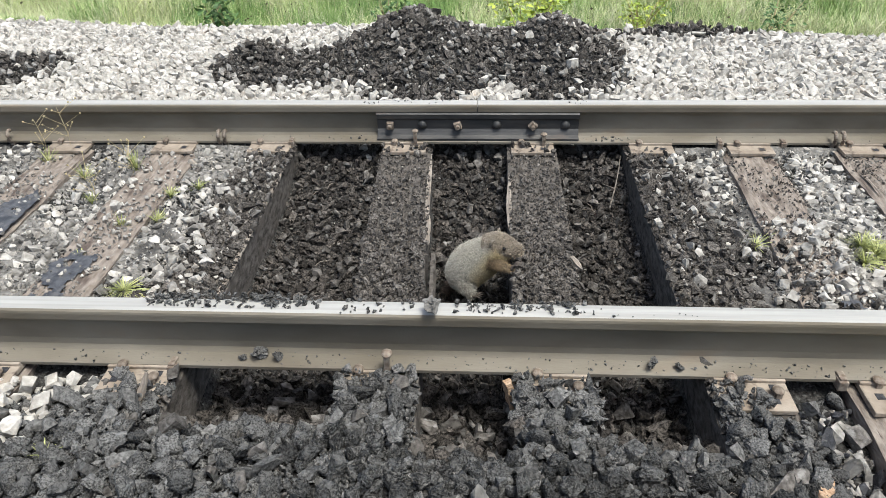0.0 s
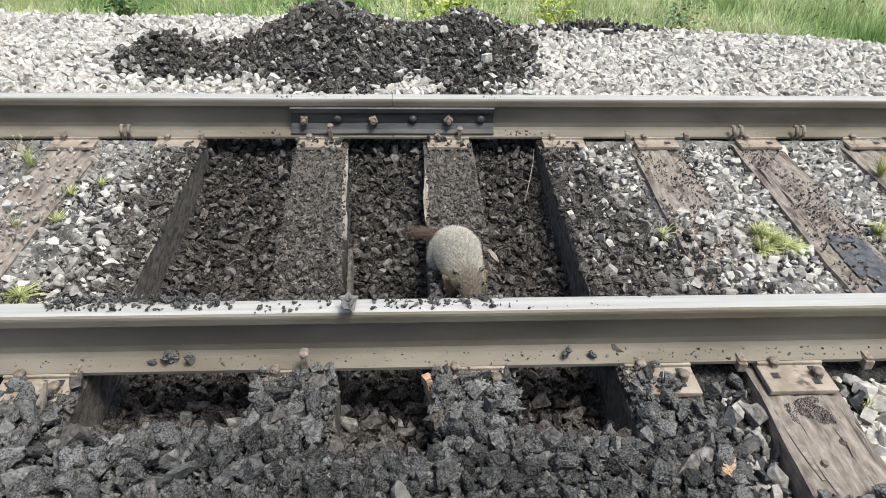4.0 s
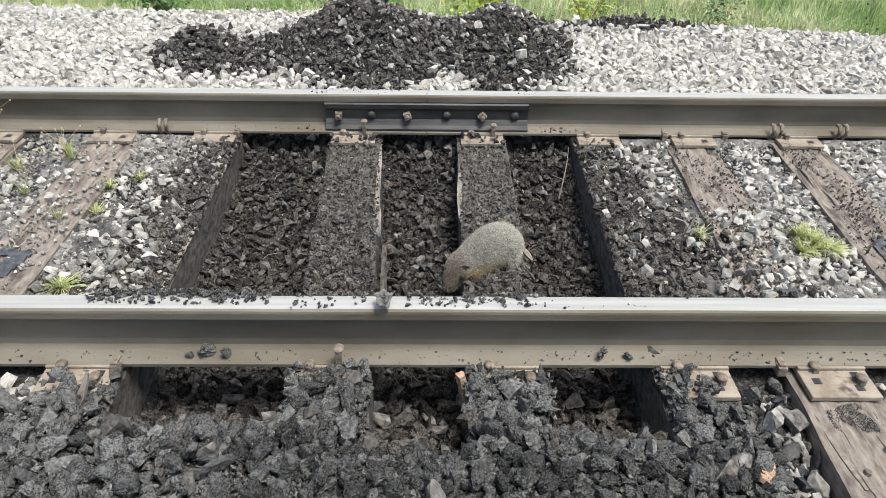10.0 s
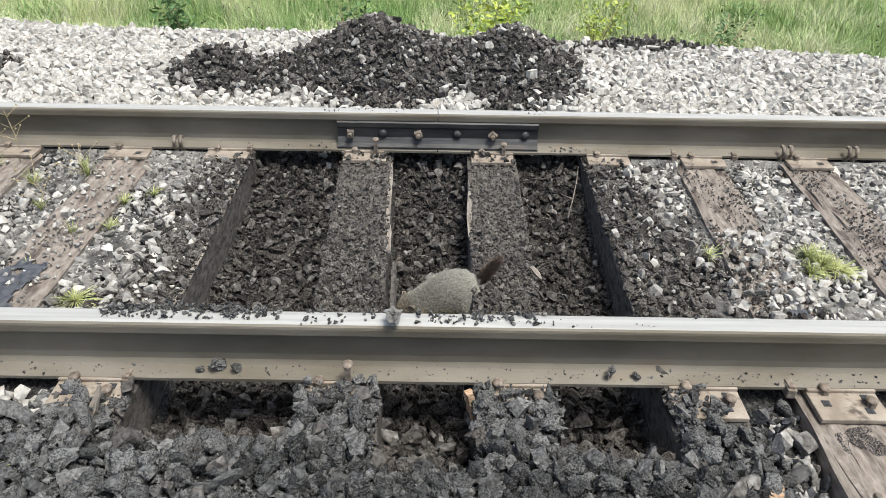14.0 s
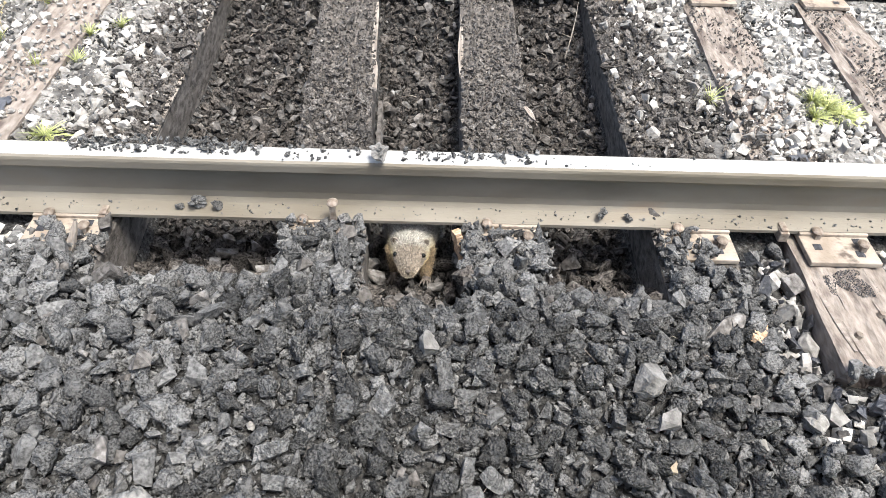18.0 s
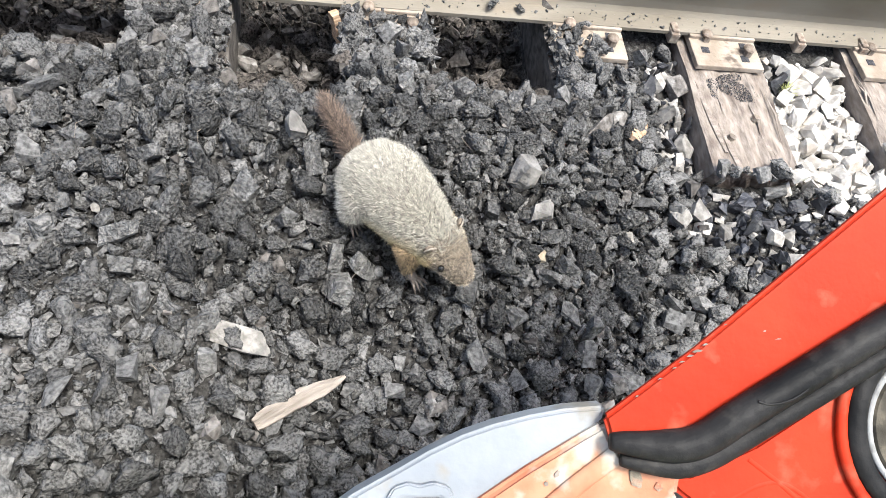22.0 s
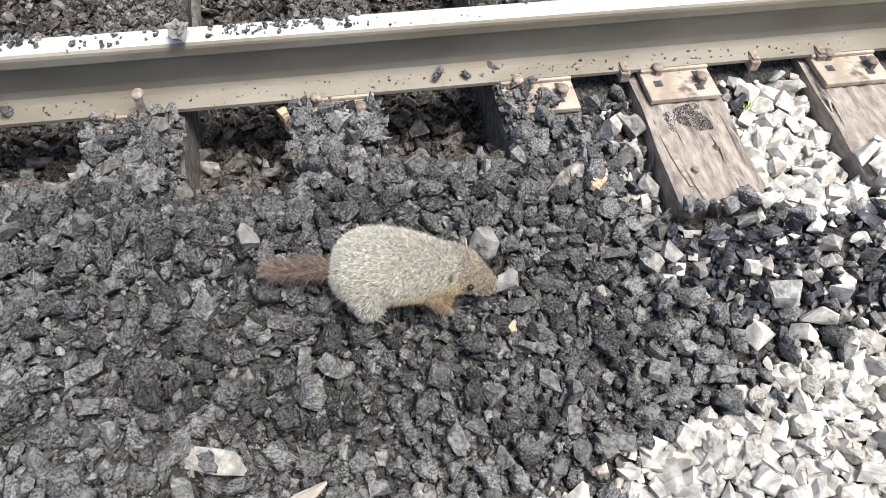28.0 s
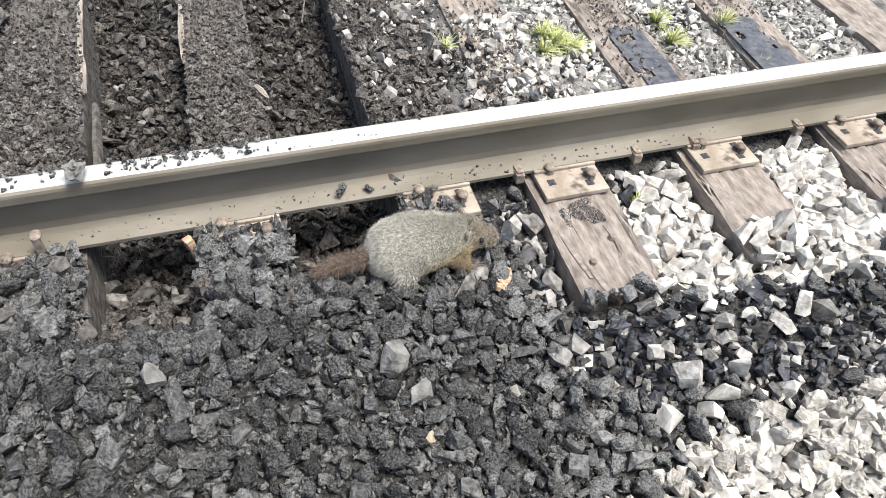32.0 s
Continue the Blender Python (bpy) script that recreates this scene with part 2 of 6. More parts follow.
def vnoise(x, y, seed=0):
    """Smooth value noise, 0 to 1, on arrays."""
    xi, yi = np.floor(x).astype(int), np.floor(y).astype(int)
    u, v = x - xi, y - yi
    u, v = u * u * (3 - 2 * u), v * v * (3 - 2 * v)

    def h(a, b):
        s = np.sin(a * 127.1 + b * 311.7 + seed * 74.7) * 43758.5453
        return s - np.floor(s)
    return (h(xi, yi) * (1 - u) + h(xi + 1, yi) * u) * (1 - v) + (h(xi, yi + 1) * (1 - u) + h(xi + 1, yi + 1) * u) * v


def fbm(x, y, seed=0, octaves=4):
    x, y = np.asarray(x, float), np.asarray(y, float)
    s, a = 0, 0.5
    for i in range(octaves):
        s = s + a * vnoise(x, y, seed + i)
        x, y, a = x * 2.03, y * 2.03, a / 2
    return s


def sig(v):
    return 1 / (1 + np.exp(-np.clip(v, -40, 40)))


def band(x, a, b, w):
    """1 between a and b, falling to 0 outside within about w."""
    return sig((x - a) / w * 4) * sig((b - x) / w * 4)


# ---- the plan: rails run along x, ties across along y ----
RAIL_NEAR, RAIL_FAR, TOP = 0.0, 1.51, 0.197
TIE_Y0, TIE_Y1 = -0.56, 2.07
# left and right edge of each tie at the far rail, and at the near tie end
TIES = [(-3.62, -3.39, -3.64, -3.41), (-3.10, -2.87, -3.08, -2.85), (-2.57, -2.34, -2.58, -2.35), (-2.05, -1.82, -2.03, -1.80), (-1.535, -1.31, -1.53, -1.30), (-1.08, -0.853, -1.065, -0.838), (-0.447, -0.205, -0.355, -0.13), (0.142, 0.362, 0.118, 0.350), (0.675, 0.90, 0.655, 0.875),
        (1.105, 1.335, 1.025, 1.255), (1.60, 1.825, 1.535, 1.775), (2.12, 2.35, 2.06, 2.29), (2.65, 2.88, 2.61, 2.84), (3.17, 3.40, 3.15, 3.38)]
PIT_MOUTHS = ((-0.235, 0.055), (-0.33, 0.065), (-0.27, 0.045))


def tie_edges(tie, y):
    f = (y - TIE_Y0) / (1.35 - TIE_Y0)
    return tie[2] + (tie[0] - tie[2]) * f, tie[3] + (tie[1] - tie[3]) * f


def pit(x, y):
    """1 where the ballast has been dug out between the ties."""
    p = 0
    for i, (mouth, soft) in enumerate(PIT_MOUTHS):
        lo = tie_edges(TIES[5 + i], y)[1]
        hi = tie_edges(TIES[6 + i], y)[0]
        p = p + band(x, lo - 0.012, hi + 0.012, 0.02) * sig((y - mouth) / soft)
    return p * sig((1.68 - y) / 0.03)


def ground(x, y):
    """Height of the dug and heaped bed."""
    x, y = np.asarray(x, float), np.asarray(y, float)
    bed = -0.035 + 0.03 * (fbm(x * 3, y * 3, 3) - 0.5) + 0.048 * (np.exp(-((y - 1.46) / 0.08) ** 2) + np.exp(-((y - 0.05) / 0.07) ** 2))
    # front: heap before the near rail, falling towards the machine
    s = np.maximum(0, -y - 0.60)
    right = sig((x - 0.72) / 0.07)
    plateau = 0.05 + 0.045 * sig((-0.1 - x) / 0.15) - 0.06 * right
    front = plateau + 0.06 * np.exp(-((x - 0.03) / 0.4) ** 2 - ((y + 0.55) / 0.16) ** 2) - s * (0.02 + 0.31 * sig((x + 0.02) / 0.08))
    front = front * sig((-0.27 - y) / 0.06) + 0.012 * (1 - sig((-0.27 - y) / 0.06))
    front = np.maximum(front, -0.55 + 0 * x) + 0.05 * (fbm(x * 4, y * 4, 11) - 0.5)
    front = front - 0.06 * sig((x - 0.9) / 0.04) * sig((y + 0.58) / 0.04) - 0.05 * sig((-0.95 - x) / 0.1) * sig((y + 0.7) / 0.1)
    # behind: pale shoulder with thrown-up heaps
    back = 0.05 + 0.05 * (fbm(x * 1.7, y * 1.7, 21) - 0.5)
    heap = 0.235 * np.exp(-((x + 0.40) / 0.34) ** 2 - ((y - 2.62) / 0.40) ** 2) + 0.195 * np.exp(-((x - 0.44) / 0.235) ** 2 - ((y - 2.60) / 0.38) ** 2) + 0.035 * np.exp(-(x / 0.85) ** 2 - ((y - 2.35) / 0.40) ** 2)
    heap = heap + 0.115 * np.exp(-((x + 1.30) / 0.19) ** 2 - ((y - 2.40) / 0.24) ** 2) + 0.09 * np.exp(-((x - 1.25) / 0.45) ** 2 - ((y - 2.95) / 0.2) ** 2) + 0.08 * np.exp(-((x + 2.85) / 0.45) ** 2 - ((y - 2.3) / 0.3) ** 2)
    back = back + heap * (0.85 + 0.3 * fbm(x * 5, y * 5, 31)) - 0.62 * np.maximum(0, y - 3.02 + 0.09 * x + 0.05 * np.sin(x * 2.3))
    back = np.maximum(back, -0.58)
    wf, wb = sig((-0.13 - y) / 0.02), sig((y - 1.66) / 0.03)
    z = bed * (1 - wf) * (1 - wb) + front * wf + back * wb
    p = pit(x, y)
    floor = -0.185 + 0.05 * (fbm(x * 6, y * 6, 41) - 0.5) - 0.05 * np.exp(-(y / 0.16) ** 2) + 0.03 * sig((y - 1.0) / 0.1) + 0.075 * sig((y - 1.30) / 0.05)
    return z * (1 - p) + floor * p


def darkness(x, y):
    """How much of the bed is black dirt rather than pale stone, 0 to 1."""
    x, y = np.asarray(x, float), np.asarray(y, float)
    w = 0.10 * (fbm(x * 4, y * 4, 51) - 0.5) * 4
    mid = band(x + 0.5 * w, -1.02, 0.97 + 0.26 * (1 - y / 1.1), 0.20) * 0.975
    rim = np.where(x < 0.45, -3.0, np.where(x < 1.15, -0.915 - 0.42 * (1.15 - x), -0.915 + 0.08 * (x - 1.15)))
    front = sig((y - rim + 0.25 * w) / 0.025) * sig((x + 1.15 + 0.3 * w + 0.6 * np.clip(-y - 0.3, 0, 1)) / 0.08)
    front = front * (1 - sig((x - 1.24) / 0.03) * sig((y + 0.585 + 0.2 * w) / 0.02)) * (1 - 0.14 * sig((x - 0.95) / 0.08))
    hp = np.exp(-((x + 0.34) / 0.50) ** 2 - ((y - 2.4) / 0.66) ** 2) + np.exp(-((x - 0.45) / 0.44) ** 2 - ((y - 2.4) / 0.66) ** 2) + 0.9 * np.exp(-((x + 1.2) / 0.42) ** 2 - ((y - 2.3) / 0.34) ** 2)
    hp = hp + 1.0 * np.exp(-((x - 1.35) / 0.4) ** 2 - ((y - 2.92) / 0.14) ** 2) + 0.9 * np.exp(-((x + 2.75) / 0.5) ** 2 - ((y - 2.25) / 0.3) ** 2)
    hp = hp - 0.36 * np.exp(-((x - 0.12) / 0.12) ** 2 - ((y - 2.0) / 0.20) ** 2)
    back = sig((hp + 0.7 * w - 0.42) / 0.06)
    wf, wb = sig((-0.13 - y) / 0.02), sig((y - 1.66) / 0.03)
    return np.clip(mid * (1 - wf) * (1 - wb) + front * wf + back * wb, 0, 1)


# ---- the bed: one sheet of soil, field round it ----
def sheet(name, x0, x1, y0, y1, step, material):
    nx, ny = int((x1 - x0) / step) + 1, int((y1 - y0) / step) + 1
    gx, gy = np.meshgrid(np.linspace(x0, x1, nx), np.linspace(y0, y1, ny))
    gz = ground(gx, gy) + 0.012 * (fbm(gx * 40, gy * 40, 61, 2) - 0.5)
    v = np.stack([gx, gy, gz], -1).reshape(-1, 3)
    i = np.arange(nx * ny).reshape(ny, nx)
    a, b, c, d = i[:-1, :-1].ravel(), i[:-1, 1:].ravel(), i[1:, 1:].ravel(), i[1:, :-1].ravel()
    return new(name, raw_mesh(name, v, np.concatenate([np.stack([a, b, c], -1), np.stack([a, c, d], -1)]), material, True))


bed = tagged(sheet("track_bed", -4.5, 4.5, -3.0, 4.6, 0.024, M_SOIL), "black soil and fine grit of the dug-out track bed, darkened to deepen the gaps", "track bed", kind="structure")


def dust_sheet(name, x0, x1, y0, y1, mask, material, label, category):
    """Fine dust lying over the soil wherever the mask is above one half."""
    step = 0.02
    gx, gy = np.meshgrid(np.arange(x0, x1, step), np.arange(y0, y1, step))
    gz = ground(gx, gy) + (0.004 if y0 > 0 else -0.012) + 0.016 * fbm(gx * 22, gy * 22, 63, 3)
    keep = mask(gx, gy) > 0.5
    gz = np.where(keep, gz, ground(gx, gy) - 0.03)
    i = np.arange(gx.size).reshape(gx.shape)
    a, b, c, d = i[:-1, :-1], i[:-1, 1:], i[1:, 1:], i[1:, :-1]
    use = (keep[:-1, :-1] | keep[1:, 1:]).ravel()
    tri = np.concatenate([np.stack([a.ravel(), b.ravel(), c.ravel()], -1)[use], np.stack([a.ravel(), c.ravel(), d.ravel()], -1)[use]])
    used, inverse = np.unique(tri, return_inverse=True)
    v = np.stack([gx, gy, gz], -1).reshape(-1, 3)[used]
    ob = new(name, raw_mesh(name, v, inverse.reshape(-1, 3), material, True))
    return tagged(ob, label, category, kind="stuff")


dust_sheet("ballast_dust", -4.4, 4.4, 1.66, 3.4, lambda x, y: 1.05 - darkness(x, y), M_GRIT, "pale limestone dust between the shoulder stones", "dust")
dust_sheet("ballast_dust", -4.4, 4.4, -2.95, -0.14, lambda x, y: 1.0 - darkness(x, y), M_GRIT, "pale limestone dust between the shoulder stones", "dust")
for dx0, dx1 in ((-4.4, -0.9), (0.9, 4.4)):
    dust_sheet("brown_dust", dx0, dx1, 0.085, 1.43, lambda x, y: (1 - pit(x, y)) * (0.55 + 0.9 * (fbm(x * 4, y * 4, 67) - 0.4)), M_DUST, "trodden grey-brown dust between the ties", "dust")


def field():
    bm = bmesh.new()
    ring = [(-300, -300), (300, -300), (300, 400), (-300, 400)]
    inner = [(-4.45, -2.95), (4.45, -2.95), (4.45, 4.55), (-4.45, 4.55)]
    o = [bm.verts.new((x, y, -0.61)) for x, y in ring]
    n = [bm.verts.new((x, y, -0.61)) for x, y in inner]
    for k in range(4):
        bm.faces.new((o[k], o[(k + 1) % 4], n[(k + 1) % 4], n[k]))
    bm.faces.new(n)
    return tagged(part("ground", bm, M_GROUND), "grassy field soil beside the railway embankment", "ground", kind="structure")


field()


# ---- rails ----
PROFILE = [(-0.073, 0.0), (-0.073, 0.010), (-0.066, 0.013), (-0.028, 0.023), (-0.013, 0.032), (-0.0085, 0.05), (-0.0085, 0.115), (-0.014, 0.130), (-0.034, 0.139), (-0.0365, 0.143), (-0.0365, 0.164), (-0.0345, 0.171), (-0.028, 0.1752)]
CROWN = [(-0.028, 0.1752), (-0.020, 0.1772), (0, 0.178), (0.020, 0.1772), (0.028, 0.1752)]


def rail(x0, x1, y, label):
    """Rail with rusty foot and web, and a bright worn head."""
    e = thing("rail", label, "rail", pose(0, y, 0.019), "running rails")
    for name, prof, material in (("rail_body", PROFILE + [(-a, b) for a, b in PROFILE[::-1]], M_RAIL), ("rail_head", CROWN + [(0.028, 0.165), (-0.028, 0.165)], M_HEAD)):
        bm = bmesh.new()
        r0 = [bm.verts.new((x0, a, b)) for a, b in prof]
        r1 = [bm.verts.new((x1, a, b)) for a, b in prof]
        n = len(prof)
        for k in range(n):
            bm.faces.new((r0[k], r0[(k + 1) % n], r1[(k + 1) % n], r1[k]))
        bm.faces.new(r0[::-1])
        bm.faces.new(r1)
        bmesh.ops.recalc_face_normals(bm, faces=bm.faces)
        part(name, bm, material, e)
    return e


rail(-4.4, 4.4, RAIL_NEAR, "steel running rail with bright worn top, dirt crumbs on it")
rail(-4.4, -0.002, RAIL_FAR, "steel running rail ending at a bolted joint")
rail(0.002, 4.4, RAIL_FAR, "steel running rail ending at a bolted joint")


def joint_bar():
    e = thing("joint_bar", "black oily six-bolt joint bar clamped on the rail web", "joint bar", pose(0, RAIL_FAR, 0.019), "")
    for s in (-1, 1):
        bm = bmesh.new()
        prof = [(-0.068, 0.0155), (-0.068, 0.024), (-0.046, 0.034), (-0.036, 0.050), (-0.030, 0.058), (-0.030, 0.100), (-0.040, 0.112), (-0.042, 0.132), (-0.034, 0.1385), (-0.0115, 0.128), (-0.0115, 0.030)]
        r0 = [bm.verts.new((-0.465, a * -s, b)) for a, b in prof]
        r1 = [bm.verts.new((0.465, a * -s, b)) for a, b in prof]
        n = len(prof)
        for k in range(n):
            bm.faces.new((r0[k], r0[(k + 1) % n], r1[(k + 1) % n], r1[k]))
        bm.faces.new(r0[::-1])
        bm.faces.new(r1)
        bmesh.ops.recalc_face_normals(bm, faces=bm.faces)
        part("bar", bm, M_BAR, e)
    for k, x in enumerate((-0.405, -0.255, -0.09, 0.09, 0.255, 0.405)):
        bm = bmesh.new()
        if k % 2 == 0:
            bmesh.ops.create_cone(bm, cap_ends=True, segments=4, radius1=0.024, radius2=0.022, depth=0.026, matrix=pose(x, -0.043, 0.078, 90, 0, 0) @ pose(0, 0, 0, 0, 0, 40 + 13 * k))
            bmesh.ops.create_cone(bm, cap_ends=True, segments=10, radius1=0.011, radius2=0.010, depth=0.04, matrix=pose(x, -0.056, 0.078, 90, 0, 0))
            bmesh.ops.bevel(bm, geom=bm.edges[:], offset=0.002, segments=1, affect="EDGES")
            part("nut", bm, M_SPIKE, e, "square nut on bolt end")
        else:
            bmesh.ops.create_uvsphere(bm, u_segments=14, v_segments=8, radius=0.021, matrix=pose(x, -0.032, 0.078) @ Matrix.Diagonal((1, 0.75, 1, 1)))
            part("bolt_head", bm, M_BAR, e, "round bolt head", True)


joint_bar()


# ---- ties, plates, spikes ----
def tie(edges, dark, label):
    e0, e1, g0, g1 = edges
    xa = ((e0 + e1) / 2, 1.35)
    xb = ((g0 + g1) / 2, TIE_Y0)
    width = (e1 - e0 + g1 - g0) / 2
    yaw = math.degrees(math.atan2(xb[0] - xa[0], xa[1] - xb[1]))
    bm = bmesh.new()
    vs = box(bm, -width / 2, width / 2, 0.035, TIE_Y1 - TIE_Y0, -0.175, 0.0)
    bmesh.ops.subdivide_edges(bm, edges=[e for e in bm.edges if abs(e.verts[0].co.y - e.verts[1].co.y) > 1], cuts=52)
    bmesh.ops.subdivide_edges(bm, edges=[e for e in bm.edges if abs(e.verts[0].co.x - e.verts[1].co.x) > 0.1], cuts=15)
    bmesh.ops.subdivide_edges(bm, edges=[e for e in bm.edges if abs(e.verts[0].co.z - e.verts[1].co.z) > 0.1], cuts=5)
    sd = Vector((e0 * 9.1, 3.3, 0))
    for v in bm.verts:
        p = v.co
        n = noise.noise(Vector((p.x * 30, p.y * 1.6, p.z * 30)) + sd)
        n = n - 1.6 * max(0.0, 0.12 - abs(noise.noise(Vector((p.x * 17, p.y * 0.9, 9)) + sd))) / 0.12
        edge = max(0, abs(p.x) / (width / 2) - 0.8) * 5 * max(0, 1 + p.z / 0.03)
        p.z += 0.006 * n + 0.003 * noise.noise(Vector((p.x * 60, p.y * 14, 2)) + sd) - 0.009 * edge * (0.6 + noise.noise(Vector((p.y * 6, 1, 0)) + sd))
        p.x += 0.004 * noise.noise(Vector((p.y * 5, p.z * 20, 4)) + sd) * (1 if abs(p.x) > width / 2 - 0.01 else 0)
        p.y += 0.008 * noise.noise(Vector((p.x * 40, 7, p.z * 40)) + sd) * (2.2 if p.y < 0.05 else 0)
    e = thing("tie", label, "railway tie", pose(xb[0], TIE_Y0, 0.0, 0, 0, yaw), "wooden ties under the rails")
    part("timber", bm, M_TIEDARK if dark else M_TIE, e)
    r = random.Random(int(e0 * 1000))
    for k in range(7):
        bm = bmesh.new()
        u = r.choice((-1, 1)) * width * r.uniform(0.18, 0.47)
        v0 = r.choice((r.uniform(0.03, 0.30), r.uniform(0.8, 1.8)))
        l, w = r.uniform(0.07, 0.2), r.uniform(0.003, 0.007)
        tube(bm, [(u, v0, -0.003), (u + 0.004, v0 + l * 0.5, 0.003), (u - 0.003, v0 + l, -0.003)], [0.0012, w, 0.001], 5, 0.5)
        part("splinter", bm, M_TIEDARK if dark else M_TIE, e)
    return e


for k, t in enumerate(TIES):
    tie(t, k in (5, 6, 7, 8), "dark creosoted timber tie with dug-out sides" if k in (5, 6, 7, 8) else "weathered split brown timber tie in ballast")


def plate_mesh():
    bm = bmesh.new()
    box(bm, -0.098, 0.098, -0.185, 0.16, 0, 0.016, 0.003)
    for s in (-1, 1):
        box(bm, -0.0975, 0.0975, s * 0.0755 - 0.005 + s * 0.003, s * 0.0755 + 0.005 + s * 0.003, 0.012, 0.026, 0.003)
    me = bpy.data.meshes.new("tie_plate")
    bm.to_mesh(me)
    bm.free()
    me.materials.append(M_PLATE)
    return me


PLATE = plate_mesh()


def dark_hole_mesh():
    # Nothing is cut: a thin black square paints the shade inside a hole.
    bm = bmesh.new()
    box(bm, -0.011, 0.011, -0.011, 0.011, 0.0155, 0.0175)
    me = bpy.data.meshes.new("spike_hole")
    bm.to_mesh(me)
    bm.free()
    me.materials.append(M_TAR)
    return me


DARK_HOLE = dark_hole_mesh()


def spike_mesh():
    bm = bmesh.new()
    box(bm, -0.008, 0.008, -0.008, 0.008, -0.06, 0.012, 0.001)
    r = bmesh.ops.create_uvsphere(bm, u_segments=12, v_segments=7, radius=0.0165, matrix=pose(0, 0.008, 0.012) @ Matrix.Diagonal((0.95, 1.15, 0.5, 1)))
    me = bpy.data.meshes.new("spike")
    bm.to_mesh(me)
    bm.free()
    me.materials.append(M_SPIKE)
    return me


SPIKE = spike_mesh()


def spike(x, y, z, turn, lean=0, parent=None):
    ob = new("spike", SPIKE)
    m = pose(x, y, z, lean, 0, turn)
    if parent is not None:
        ob.parent = parent
        ob.matrix_parent_inverse = parent.matrix_basis.inverted()
    else:
        tagged(ob, "iron track spike standing raised out of the tie", "rail spike", "raised spikes")
    ob.matrix_basis = m
    return ob


def tie_plate(x, ry, near, spikes):
    """Plate under the rail, with dark squares for its holes and driven spikes as parts."""
    e = thing("tie_plate", "rust-brown steel tie plate with spike holes painted as dark squares", "tie plate", pose(x, ry, 0.003, 0, 0, 0 if near else 180), "tie plates")
    ob = new("plate", PLATE)
    ob.parent = e
    for hx, hy in ((-0.06, -0.125), (0.05, -0.150), (0.06, -0.10), (-0.05, 0.12)):
        h = new("spike_hole", DARK_HOLE)
        h.parent, h.location = e, (hx, hy, 0)
    for sx, sy in spikes:
        s = new("spike", SPIKE)
        s.parent = e
        s.matrix_basis = pose(sx, sy, 0.022, 0, 0, 0 if sy < 0 else 180)
    return e


for k, t in enumerate(TIES):
    for ry in (RAIL_NEAR, RAIL_FAR):
        a, b = tie_edges(t, ry)
        near = ry == RAIL_NEAR
        c = (a + b) / 2
        tie_plate(c, ry, near, ((-0.05, -0.088), (0.06, -0.135), (0.03, 0.088)) if near else ((0.05, 0.088), (-0.035, -0.09), (0.045, -0.09)))
spike(-0.232, -0.088, 0.085, 0)
spike(-0.285, RAIL_FAR - 0.088, 0.075, 0)
spike(0.305, RAIL_FAR - 0.088, 0.06, 0)


def anchor(x, ry):
    """Spring anchor hooked under the rail foot."""
    bm = bmesh.new()
    pts = []
    for k in range(15):
        a = radians(-110 + k * 17)
        pts.append((0, -0.078 - 0.020 * math.cos(a) + 0.012, 0.030 + 0.030 * math.sin(a)))
    tube(bm, pts, [0.007] * 15, 8)
    for v in bm.verts:
        v.co.x *= 1.3
    box(bm, -0.009, 0.009, -0.075, 0.075, -0.014, -0.002, 0.002)
    ob = part("rail_anchor", bm, M_SPIKE, None, "", True)
    ob.matrix_basis = pose(x, ry, 0.019)
    return tagged(ob, "rusty steel rail anchor clipped on the rail foot", "rail anchor", "rail anchors")


for x in (-1.215, -1.185, -2.24, 1.60, 1.635, 1.905, 1.94, 2.45):
    anchor(x, RAIL_FAR)


def rail_brace(x, ry):
    bm = bmesh.new()
    box(bm, -0.013, 0.013, -0.094, -0.06, -0.015, 0.017, 0.004)
    box(bm, -0.010, 0.010, -0.086, -0.050, 0.012, 0.023, 0.003)
    ob = part("rail_anchor", bm, M_SPIKE)
    ob.matrix_basis = pose(x, ry, 0.019)
    return tagged(ob, "square-ended rail anchor gripping the rail foot", "rail anchor", "rail anchors")


for x, ry in ((-0.87, RAIL_FAR), (1.10, RAIL_FAR), (1.38, RAIL_FAR), (1.02, RAIL_NEAR), (1.40, RAIL_NEAR), (1.60, RAIL_NEAR), (1.98, RAIL_NEAR), (-0.86, RAIL_NEAR)):
    rail_brace(x, ry)


# ---- loose stone and dirt ----
M_SLATE = mat("slate_stone", (0.052, 0.047, 0.042), (0.150, 0.138, 0.126), 60, 0.95, bump=0.9, bump_scale=140, island=0.45, spots=((0.20, 0.192, 0.18), 40, 0.58, 0.7), depth=0.005)


